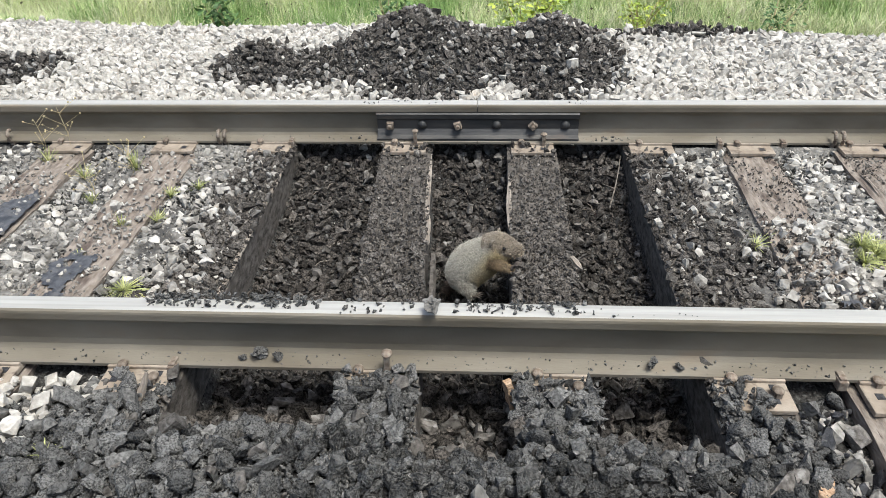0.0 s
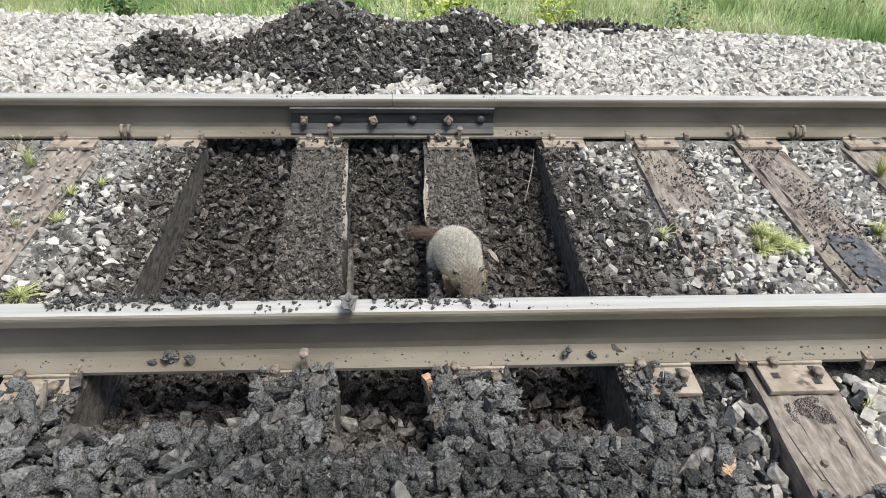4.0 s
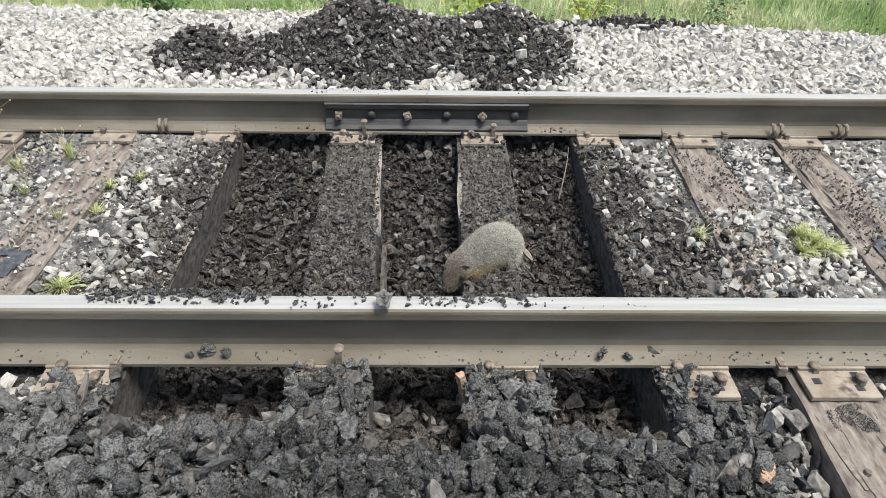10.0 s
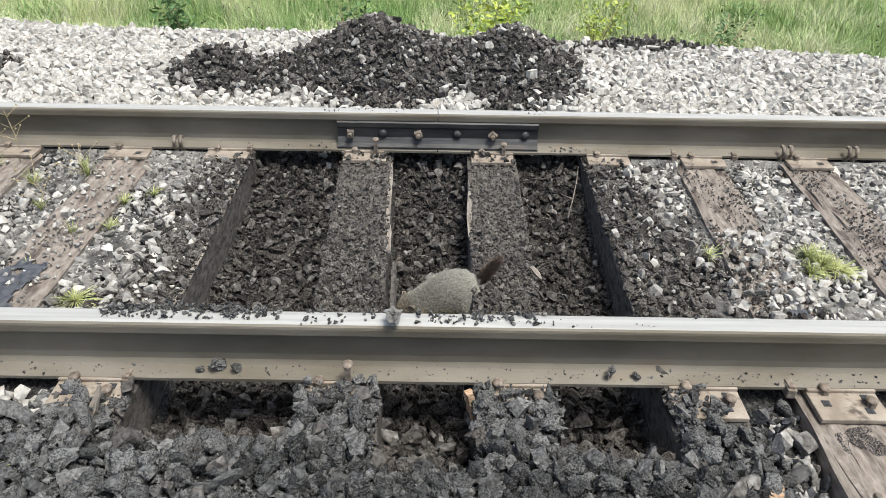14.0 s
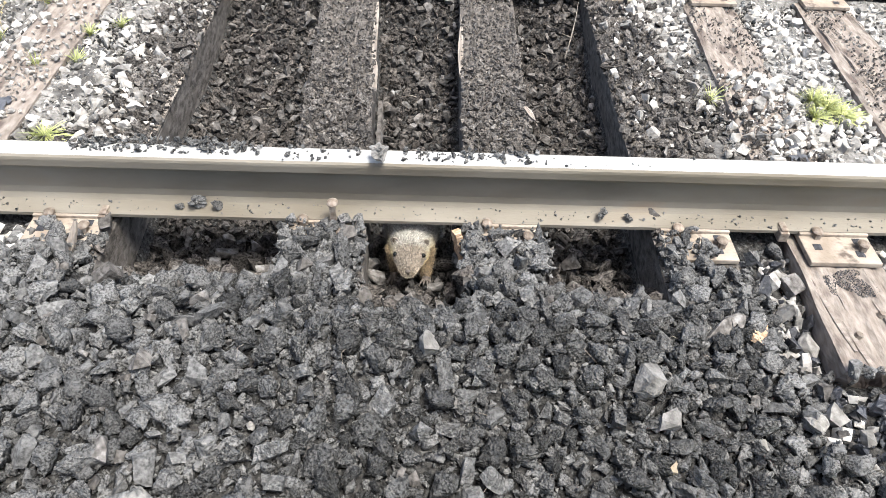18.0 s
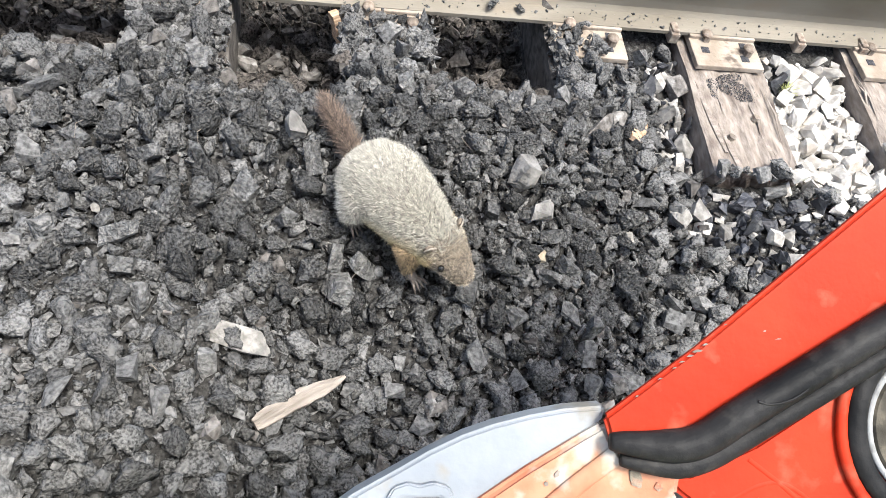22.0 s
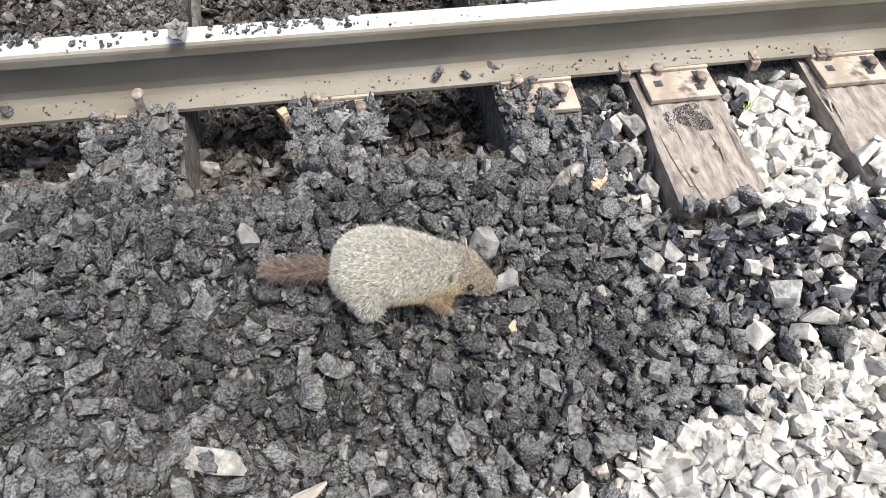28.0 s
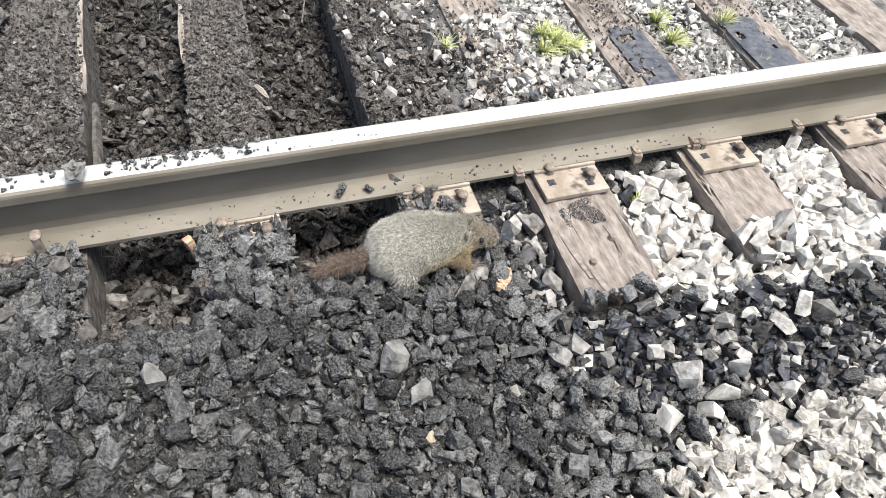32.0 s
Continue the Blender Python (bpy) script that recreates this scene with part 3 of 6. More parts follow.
def rocks(count, points, seed, cuts, square, axes, coarse, fine):
    """Broken stone: a hull of random points, blocky or round, its faces split and roughened."""
    r = np.random.default_rng(seed)
    out = []
    for _ in range(count):
        bm = bmesh.new()
        q = r.normal(size=(points, 3))
        q /= (np.abs(q) ** square).sum(1)[:, None] ** (1 / square)
        q *= 0.5 * r.uniform(0.82, 1.05, (points, 1))
        if square > 3.1:
            q[:8] = np.array(list(itertools.product((-1, 1), repeat=3))) * 0.30 + r.uniform(-0.17, 0.17, (8, 3))
        q *= np.array(axes) * r.uniform(0.8, 1.2, 3)
        for p in q:
            bm.verts.new(Vector(p))
        bmesh.ops.convex_hull(bm, input=bm.verts)
        bmesh.ops.delete(bm, geom=[v for v in bm.verts if not v.link_faces], context="VERTS")
        bmesh.ops.triangulate(bm, faces=bm.faces)
        if cuts > 1:
            bmesh.ops.subdivide_edges(bm, edges=bm.edges[:], cuts=cuts - 1, use_grid_fill=True)
            bmesh.ops.triangulate(bm, faces=bm.faces)
        off = Vector(r.uniform(-50, 50, 3))
        for v in bm.verts:
            p = v.co.copy()
            v.co = p * (1 + coarse * noise.noise(p * 4 + off) + fine * noise.noise(p * 11 + off) + 0.6 * fine * noise.noise(p * 23 + off))
        bm.verts.index_update()
        out.append((np.array([v.co[:] for v in bm.verts]), np.array([[v.index for v in f.verts] for f in bm.faces])))
        bm.free()
    return out


ANGULAR = rocks(28, 11, 3, 1, 4.0, (1.22, 0.92, 0.70), 0, 0)
CHUNKS = rocks(20, 14, 6, 3, 3.0, (1.22, 0.95, 0.74), 0.10, 0.07)
SHARDS = rocks(28, 9, 4, 3, 3.6, (1.25, 0.92, 0.66), 0.08, 0.09)
LUMPS = rocks(24, 15, 5, 4, 2.4, (1.14, 0.97, 0.82), 0.30, 0.30)
PITTED = rocks(20, 11, 15, 2, 2.6, (1.16, 0.96, 0.80), 0.26, 0.30)
FINE = rocks(14, 8, 9, 1, 3.0, (1.15, 0.95, 0.76), 0, 0)
GRAIN = rocks(8, 6, 11, 1, 2.5, (1.1, 0.95, 0.8), 0, 0)



def turns(n):
    q = RNG.normal(size=(n, 4))
    q /= np.linalg.norm(q, axis=1)[:, None]
    w, x, y, z = q.T
    return np.stack([np.stack([1 - 2 * (y * y + z * z), 2 * (x * y - z * w), 2 * (x * z + y * w)], -1),
                     np.stack([2 * (x * y + z * w), 1 - 2 * (x * x + z * z), 2 * (y * z - x * w)], -1),
                     np.stack([2 * (x * z - y * w), 2 * (y * z + x * w), 1 - 2 * (x * x + y * y)], -1)], 1)


def scatter(name, shapes, places, sizes, material, label, category, smooth=False):
    """All loose pieces of one kind as one mesh."""
    n = len(places)
    if n == 0:
        return None
    R = turns(n)
    kind = RNG.integers(0, len(shapes), n)
    vs, fs, base = [], [], 0
    for k, (v, f) in enumerate(shapes):
        sel = np.where(kind == k)[0]
        if len(sel) == 0:
            continue
        w = np.einsum("nij,vj->nvi", R[sel], v) * sizes[sel][:, None, None] + places[sel][:, None, :]
        vs.append(w.reshape(-1, 3))
        fs.append((f[None] + (base + np.arange(len(sel)) * len(v))[:, None, None]).reshape(-1, 3))
        base += len(sel) * len(v)
    ob = new(name, raw_mesh(name, np.concatenate(vs), np.concatenate(fs), material, smooth))
    return tagged(ob, label, category, kind="stuff")


def spots_in(x0, x1, y0, y1, step):
    gx, gy = np.meshgrid(np.arange(x0, x1, step), np.arange(y0, y1, step))
    gx, gy = gx.ravel(), gy.ravel()
    return gx + RNG.uniform(-0.6, 0.6, gx.size) * step, gy + RNG.uniform(-0.6, 0.6, gy.size) * step


def on_tie(x, y, grow=0.0):
    m = np.zeros(x.shape, bool)
    for t in TIES:
        a, b = tie_edges(t, y)
        m |= (x > a - grow) & (x < b + grow) & (y > TIE_Y0 - grow) & (y < TIE_Y1)
    return m


def under_rail(y, grow=0.0):
    return (np.abs(y - RAIL_NEAR) < 0.078 + grow) | (np.abs(y - RAIL_FAR) < 0.078 + grow)


def lay(x, y, size, sink=0.15):
    return np.stack([x, y, ground(x, y) + size * (0.5 - sink) * 0.75], -1)


def tar_zone(x, y):
    rough = 0.12 * (fbm(x * 9, y * 9, 57) - 0.5)
    strip = band(y + 0.12 * (x - 1.2) + rough, -0.80, -0.585, 0.05) * sig((x - 0.93) / 0.05) * sig((1.75 - x) / 0.08)
    drip = np.hypot((x - 1.37) / 0.10, (y + 0.14) / 0.09) + 3 * rough < 1
    gap = band(x + rough, 0.90, 1.06, 0.04) * band(y, -0.50, -0.12, 0.06)
    return (strip > 0.5) | drip | (gap > 0.5)


def packed(x, y, size, gap):
    """Which of the pieces find room beside each other, the largest first."""
    cell, bins, keep = 0.1, {}, np.zeros(len(x), bool)
    for i in np.argsort(-size * RNG.uniform(0.45, 1.55, len(size))):
        cx, cy, s = int(math.floor(x[i] / cell)), int(math.floor(y[i] / cell)), size[i]
        if all((x[i] - px) ** 2 + (y[i] - py) ** 2 > (gap * (s + ps)) ** 2 for bx in (cx - 1, cx, cx + 1) for by in (cy - 1, cy, cy + 1) for px, py, ps in bins.get((bx, by), ())):
            bins.setdefault((cx, cy), []).append((x[i], y[i], s))
            keep[i] = True
    return keep


SINGLES = []


def strew():
    """Sort the bed's loose pieces into black clods, pale ballast and dusty mixed stone."""
    for step, smin, smax, big in ((0.0205, 0.022, 0.070, True), (0.020, 0.014, 0.036, False)):
        x, y = spots_in(-3.4, 3.4, -1.7, 3.35, step)
        n = x.size
        size = smin + (smax - smin) * RNG.random(n) ** (1.5 if big else 1.5)
        d = darkness(x, y)
        dark = RNG.random(n) < np.where((d > 0.85) & (y < 0), 1.0, d * 0.985)
        inside = (y > 0.078) & (y < 1.43)
        pt = pit(x, y) > 0.3
        far = y > 1.66
        front = y < 0
        size = np.where(inside & ~pt, size * 0.70, np.where(inside & pt, size * 0.70, size))
        size = np.where(far & ~dark, size * 0.88, size)
        size = np.where(~dark & front, size * 1.0, size)
        size = np.where(far & dark, size * (0.38 + 0.55 * RNG.random(n)), size)
        dark |= pt & (RNG.random(n) < 0.96)
        if big:
            keep = packed(x, y, size, 0.345)
            x, y, size, d, dark, inside, pt, far, front = (a[keep] for a in (x, y, size, d, dark, inside, pt, far, front))
            n = x.size
        tie_here = on_tie(x, y, 0.006) & ~((y > 1.6) | (y < -0.12))
        heavy = tie_here & (((x > 0.66) & (x < 0.92)) | ((x > -1.10) & (x < -0.84)) | ((x > 1.0) & (x < 1.38) & (y < 0.80) & (y > 0.1) & (RNG.random(n) < 0.7)))
        heavy |= tie_here & (x < -1.1) & (RNG.random(n) < (0.06 if big else 0.30) * (fbm(x * 6, y * 4, 77) > 0.40))
        ok = ~(tie_here & ~heavy) & ~(under_rail(y, 0.024) & ~pt)
        ok &= ~(on_tie(x, y, 0.012) & front & (x > 0.95) & (y > np.where(x > 1.45, -0.40, -0.52)))
        ok &= ~((y < -0.05) & (y > -0.21) & on_tie(x, y) & (x > 0.7))
        ok &= (np.abs(x) < 1.35 + 0.62 * (y + 1.62)) | front
        if big:
            ok &= ~(inside & ~pt & ~dark & (RNG.random(n) < np.where(x < 0, 0.38, 0.25)))
        else:
            ok &= RNG.random(n) < np.where(inside, np.where((x < -0.9) & ~dark, 0.75, 0.9), np.where(far, 0.45, np.where(~dark & (x > 0.6), 0.3, 0.8)))
        z = lay(x, y, size, 0.02 if big else 0.1)
        z[:, 2] += np.where(front & big, 0.022 * RNG.random(n) ** 1.5 - 0.004, 0)
        z[:, 2] = np.where(tie_here, np.maximum(z[:, 2], 0.003 + size * 0.25), z[:, 2])
        z[:, 2] = np.where(on_tie(x, y) & front, np.maximum(z[:, 2], size * 0.3), z[:, 2])
        z[:, 2] = np.where(on_tie(x, y) & front & (x > 0.95), np.maximum(z[:, 2], 0.006 + size * 0.3), z[:, 2])
        tar = tar_zone(x, y)
        nm = "loose" if big else "small"
        near = big & front & (y > -1.12) & (y < -0.2)
        # pieces that can be told apart one by one
        sel = ok & near & dark & ~tar & (x > -0.42) & (x < 0.82) & (y > -0.98) & (y < -0.33)
        flint = RNG.random(n) < 0.30
        one = np.zeros(n, bool)
        one[np.where(sel & ~flint)[0][:300]] = True
        one[np.where(sel & flint)[0][:300]] = True
        sel = ok & near & ~dark & (x > 0.9)
        pick = np.where(sel)[0][:300]
        two = np.zeros(n, bool)
        two[pick] = True
        if big:
            SINGLES.append(("dirt_clod", z[one & ~flint], size[one & ~flint]))
            SINGLES.append(("dark_stone", z[one & flint], size[one & flint]))
            SINGLES.append(("ballast_stone", z[two], size[two]))
            ok = ok & ~one & ~two
        m = ok & dark & ~tar & (pt | far)
        slate = m & pt & big & (RNG.random(n) < 0.25)
        scatter("slate_stones", SHARDS, z[slate] + np.array((0, 0, 0.008)), size[slate], M_SLATE, "angular dark grey stones on the pit floors", "stones")
        m = m & ~slate
        scatter("damp_dirt_clods", PITTED if big else FINE, z[m & pt], size[m & pt], M_PITCLOD, nm + " brown-black dirt clods in the pits", "dirt clods")
        scatter("heaped_dirt_clods", PITTED if big else FINE, z[m & far], size[m & far], M_EARTH, nm + " black dirt clods heaped on the far shoulder", "dirt clods")
        m = ok & dark & ~tar & ~pt & ~far
        fr = m & front
        hard = fr & (RNG.random(n) < 0.30)
        soft = fr & ~hard
        scatter("broken_stones", SHARDS if big else GRAIN, z[hard], size[hard] * 0.88, M_SHARD, nm + " angular dark grey stones heaped before the rail", "stones")
        scatter("dirt_clods", LUMPS if big else FINE, z[soft], size[soft], M_CLOD, nm + " dusty dark grey dirt clods heaped before the rail", "dirt clods", big)
        m = m & ~fr
        scatter("dirt_clods", PITTED if big else FINE, z[m], size[m], M_EARTH, nm + " dark dirt clods spread between the rails", "dirt clods")
        greyed = RNG.random(n) < np.where(y > -0.5, 0.45, 0.25)
        scatter("dusty_stones", ANGULAR, z[ok & dark & tar & greyed], size[ok & dark & tar & greyed], M_DUSTY, nm + " grey stones in the oil-blackened strip", "ballast")
        m = ok & dark & tar & ~greyed
        scatter("tarred_stones", PITTED, z[m], size[m] * 0.8, M_TAR, nm + " oil-blackened ballast stones", "ballast")
        left = inside & (x < -0.9)
        pale = ok & ~dark & (~inside | (RNG.random(n) < np.where(left, 0.42, 0.85)))
        scatter("ballast_stones", ANGULAR, z[pale], size[pale], M_PALE, nm + " pale limestone ballast stones", "ballast")
        m = ok & ~dark & ~pale
        scatter("dusty_stones", ANGULAR, z[m], size[m], M_DUSTY, nm + " grey dusty ballast stones between the ties", "ballast")
        m = ok & dark & (RNG.random(n) < np.where(far, 0.13, np.where(front, 0.035, np.where(pt, 0.004, 0.05))))
        dim = m & (front | pt)
        scatter("mixed_stones", ANGULAR, z[dim] + np.array((0, 0, 0.010)), size[dim] * 0.85, M_SLATE, nm + " dusty grey stones bedded in black dirt", "stones")
        m = m & ~dim
        scatter("mixed_stones", ANGULAR, z[m] + np.array((0, 0, 0.012)), size[m] * 0.85, M_DUSTY, nm + " grey stones lying among black dirt", "ballast")


strew()


def pale_fill():
    """More pale ballast, lying close in the shoulder before the tie ends."""
    x, y = spots_in(0.6, 2.3, -1.7, -0.12, 0.027)
    n = x.size
    size = 0.034 + 0.030 * RNG.random(n) ** 1.5
    ok = (RNG.random(n) < 1.1 - 1.15 * darkness(x, y)) & (~tar_zone(x, y) | (RNG.random(n) < 0.12)) & ~(on_tie(x, y, 0.014) & (y > -0.53)) & (darkness(x, y) < 0.6)
    p = lay(x, y, size, 0.25)
    scatter("ballast_stones", ANGULAR, p[ok], size[ok], M_PALE, "close-lying pale limestone ballast stones", "ballast")
    x, y = spots_in(-3.4, 3.4, 1.64, 3.3, 0.04)
    n = x.size
    size = 0.036 + 0.03 * RNG.random(n) ** 1.5
    ok = (RNG.random(n) < 1.0 - 1.1 * darkness(x, y)) & (np.abs(x) < 1.35 + 0.62 * (y + 1.62))
    p = lay(x, y, size, 0.25)
    scatter("ballast_stones", ANGULAR, p[ok], size[ok], M_PALE, "close-lying pale limestone ballast stones", "ballast")


pale_fill()


def crumbs():
    """Fine dirt lying on the ties, in the joints and on the rails."""
    x, y = spots_in(-1.7, 1.95, 0.09, 1.42, 0.0092)
    n = x.size
    size = 0.006 + 0.013 * RNG.random(n) ** 2.5
    t01 = on_tie(x, y) & (x > -0.5) & (x < 0.4)
    other = on_tie(x, y) & ~t01
    cover = fbm(x * 9, y * 5, 71)
    near = np.clip(1.2 - y, 0, 1)
    ok = (t01 & (cover + 0.35 * near > 0.20) & (RNG.random(n) < 0.45 + 0.6 * near)) | (other & (x > -1.1) & (cover > 0.40) & (RNG.random(n) < np.where(x > 1.0, 0.25, 0.6)))
    size = np.where(t01, size * (1 + 1.3 * near * (RNG.random(n) < 0.3)), size)
    p = np.stack([x, y, 0.002 + size * 0.34], -1)
    scatter("dirt_crumbs", FINE, p[ok], size[ok], M_EARTH, "fine dark brown dirt crumbs lying on the ties", "dirt crumbs")
    # lumps on the two bared ties: thick at the near rail, a few over the far plates
    x, y = spots_in(-0.46, 0.37, 0.10, 1.42, 0.022)
    n = x.size
    size = 0.012 + 0.028 * RNG.random(n) ** 1.8
    heap = np.clip((0.62 - y) / 0.5, 0, 1) + 0.8 * np.clip((y - 1.28) / 0.1, 0, 1)
    ok = on_tie(x, y, -0.012) & (RNG.random(n) < 0.04 + 0.75 * heap * (fbm(x * 11, y * 7, 75) > 0.42))
    p = np.stack([x, y, 0.004 + size * 0.30 + 0.020 * np.clip((y - 1.34) / 0.05, 0, 1)], -1)
    scatter("dirt_clods", PITTED, p[ok], size[ok], M_EARTH, "loose brown-black dirt lumps lying on the bared ties", "dirt clods")
    x, y = spots_in(-1.2, 1.15, -0.60, -0.085, 0.02)
    n = x.size
    size = 0.012 + 0.034 * RNG.random(n) ** 2
    ok = on_tie(x, y) & (x < 0.93) & (RNG.random(n) < 0.9) & ~((x > 0.72) & (y > -0.2))
    p = np.stack([x, y, np.maximum(ground(x, y), 0.0) + size * 0.25], -1)
    scatter("dirt_crumbs", FINE, p[ok], size[ok], M_CLOD, "dark dirt and stones covering the tie ends", "dirt crumbs")
    x, y = spots_in(-0.42, 0.80, -0.26, -0.080, 0.014)
    n = x.size
    size = 0.012 + 0.036 * RNG.random(n) ** 2.2
    ok = on_tie(x, y) & (RNG.random(n) < np.where(x > 0.70, np.where(x > 0.78, 0.1, 0.6), np.where((x > 0.2) & (y > -0.13), 0.35, 1.0)))
    p = np.stack([x, y, 0.020 + size * 0.25 + 0.022 * RNG.random(n) ** 2], -1)
    scatter("dirt_crumbs", FINE, p[ok], size[ok], M_CLOD, "dark dirt heaped over the tie plates", "dirt crumbs")
    # trodden dust and grit over the ties outside the dug stretch
    x, y = spots_in(-2.6, 2.6, 0.09, 1.36, 0.012)
    n = x.size
    size = 0.006 + 0.014 * RNG.random(n) ** 3
    ok = on_tie(x, y) & ((x < -1.1) | (x > 1.0)) & (fbm(x * 7, y * 4, 73) + 0.15 * (1 - y) > 0.52) & (RNG.random(n) < 0.5)
    p = np.stack([x, y, 0.002 + size * 0.15], -1)
    scatter("tie_grit", GRAIN, p[ok], size[ok], M_DUST, "grey-brown grit trodden over the tie tops", "grit")
    # small stones trodden into the dust
    x, y = spots_in(-2.7, 2.7, 0.10, 1.42, 0.021)
    n = x.size
    size = 0.008 + 0.016 * RNG.random(n) ** 1.6
    ok = ((x < -1.0) | (x > 1.0)) & ~on_tie(x, y) & (RNG.random(n) < 0.75)
    p = np.stack([x, y, ground(x, y) + 0.012 + size * 0.2], -1)
    grey = RNG.random(n) < 0.6
    scatter("dusty_stones", FINE, p[ok & grey], size[ok & grey], M_DUSTY, "small grey stones trodden into the dust", "ballast")
    scatter("dirt_crumbs", FINE, p[ok & ~grey], size[ok & ~grey], M_CLOD, "dark crumbs trodden into the dust", "dirt crumbs")
    # crumbs filling the heap before the rail and the pits
    x, y = spots_in(-1.3, 1.05, -1.35, -0.1, 0.0125)
    n = x.size
    size = 0.006 + 0.012 * RNG.random(n) ** 2
    ok = (RNG.random(n) < darkness(x, y) * 0.55) & ~tar_zone(x, y)
    p = np.stack([x, y, ground(x, y) + size * 0.4 + 0.006 * RNG.random(n)], -1)
    scatter("dirt_crumbs", GRAIN, p[ok], size[ok], M_CLOD, "crumbled dark dirt between the clods", "dirt crumbs")
    # middling clods wedged between the large ones
    x, y = spots_in(-1.3, 1.1, -1.6, -0.2, 0.027)
    n = x.size
    size = 0.020 + 0.026 * RNG.random(n) ** 1.3
    ok = (RNG.random(n) < 0.7 * darkness(x, y)) & ~tar_zone(x, y) & ~((y > -0.24) & (x > 0.7))
    scatter("dirt_clods", PITTED, lay(x, y, size, 0.05)[ok], size[ok], M_CLOD, "middling dusty grey dirt clods wedged in the heap", "dirt clods", True)
    x, y = spots_in(-0.9, 0.75, -0.1, 1.6, 0.0135)
    n = x.size
    size = 0.006 + 0.013 * RNG.random(n) ** 2
    ok = (pit(x, y) > 0.5) & (RNG.random(n) < 0.8)
    p = np.stack([x, y, ground(x, y) + size * 0.3], -1)
    scatter("dirt_crumbs", GRAIN, p[ok], size[ok], M_PITCLOD, "crumbled brown-black dirt on the pit floors", "dirt crumbs")
    # oil-soaked grit on the tie ends
    x, y = spots_in(1.05, 1.30, -0.33, -0.19, 0.0027)
    n = x.size
    size = 0.0025 + 0.003 * RNG.random(n) ** 2
    ok = on_tie(x, y) & (np.hypot((x - 1.165) / 0.062, (y + 0.245) / 0.052) + 2.2 * (fbm(x * 22, y * 22, 91) - 0.5) < 0.9)
    p = np.stack([x, y, size * 0.15], -1)
    scatter("oily_grit", GRAIN, p[ok], size[ok], M_TAR, "oil-black grit sticking to the tie tops", "grit")
    # oil soaked into the tie tops between the rails
    for k, y0, y1, u0, u1 in ((4, 0.09, 0.52, 0.10, 0.75), (9, 0.09, 0.36, 0.45, 1.0), (10, 0.09, 0.62, 0.25, 0.85), (11, 0.09, 0.60, 0.0, 0.7), (3, 0.30, 0.95, 0.3, 1.0)):
        gy, gu = np.meshgrid(np.arange(y0 - 0.04, y1 + 0.12, 0.009), np.linspace(u0 - 0.06, u1 + 0.06, 22).clip(0.03, 0.97), indexing="ij")
        a, b = tie_edges(TIES[k], gy)
        gx = a + (b - a) * gu
        inside = band(gy, y0, y1, 0.05) * band(gu, u0, u1, 0.12) + 2.4 * (fbm(gx * 24, gy * 13, 95 + k) - 0.5) > 0.5
        gz = np.where(inside, 0.0075, 0.0) + 0.003 * (fbm(gx * 60, gy * 30, 99) - 0.5)
        i = np.arange(gx.size).reshape(gx.shape)
        q = (inside[:-1, :-1] & inside[1:, 1:] & inside[1:, :-1] & inside[:-1, 1:]).ravel()
        c = [w.ravel()[q] for w in (i[:-1, :-1], i[:-1, 1:], i[1:, 1:], i[1:, :-1])]
        if q.any():
            used, back = np.unique(np.concatenate([np.stack(c[:3], -1), np.stack([c[0], c[2], c[3]], -1)]), return_inverse=True)
            ob = new("oil_stain", raw_mesh("oil_stain", np.stack([gx, gy, gz], -1).reshape(-1, 3)[used], back.reshape(-1, 3), M_OIL, True))
            tagged(ob, "blue-black oil stain soaked into the tie top", "oil stain", kind="stuff")
    # on the rails
    out = []
    for count, x0, x1, y0, y1, z, s0, s1 in ((150, -0.93, -0.42, -0.012, 0.036, 0.197, 0.008, 0.024), (60, -0.90, -0.45, 0.02, 0.037, 0.205, 0.012, 0.026), (26, -0.36, -0.16, -0.03, 0.03, 0.197, 0.008, 0.018), (110, -0.05, 0.32, -0.02, 0.034, 0.197, 0.005, 0.024), (12, 0.32, 0.8, -0.028, 0.03, 0.197, 0.004, 0.013),
                                             (260, -1.4, 1.7, -0.070, -0.030, 0.036, 0.003, 0.011), (40, -1.4, 1.7, -0.034, -0.012, 0.05, 0.003, 0.007), (120, -0.7, 0.7, 1.442, 1.475, 0.036, 0.004, 0.014), (14, -0.55, -0.1, 1.48, 1.53, 0.197, 0.006, 0.013), (6, 0.4, 0.5, 1.48, 1.53, 0.197, 0.006, 0.016), (70, -2.0, 2.2, 1.442, 1.475, 0.034, 0.003, 0.008)):
        for _ in range(count):
            s = s0 + (s1 - s0) * RNG.random() ** 2
            yy = RNG.uniform(y0, y1)
            zz = z if z > 0.1 else 0.019 + 0.011 + max(0, 0.012 * (1 - (abs(yy if yy < 0.5 else yy - 1.51) - 0.028) / 0.045))
            out.append((RNG.uniform(x0, x1), yy, zz + s * 0.25, s))
    o = np.array(out)
    scatter("dirt_crumbs", FINE, o[:, :3], o[:, 3], M_CLOD, "black dirt crumbs spilt along the rails", "dirt crumbs")


crumbs()


def stone(x, y, size, material, label, name="stone", shape=0, z=None, turn=(20, 30, 40), stretch=(1, 1, 1), soft=False, category="stone", sink=0.2):
    """One stone that stands out, resting in the dirt."""
    v, f = (LUMPS if soft else CHUNKS)[shape]
    ob = new(name, raw_mesh(name, v * size * np.array(stretch), f, material))
    ob.matrix_basis = pose(x, y, (float(ground(x, y)) if z is None else z) + size * min(stretch) * (0.5 - sink), *turn)
    return tagged(ob, label, category, "standout stones")


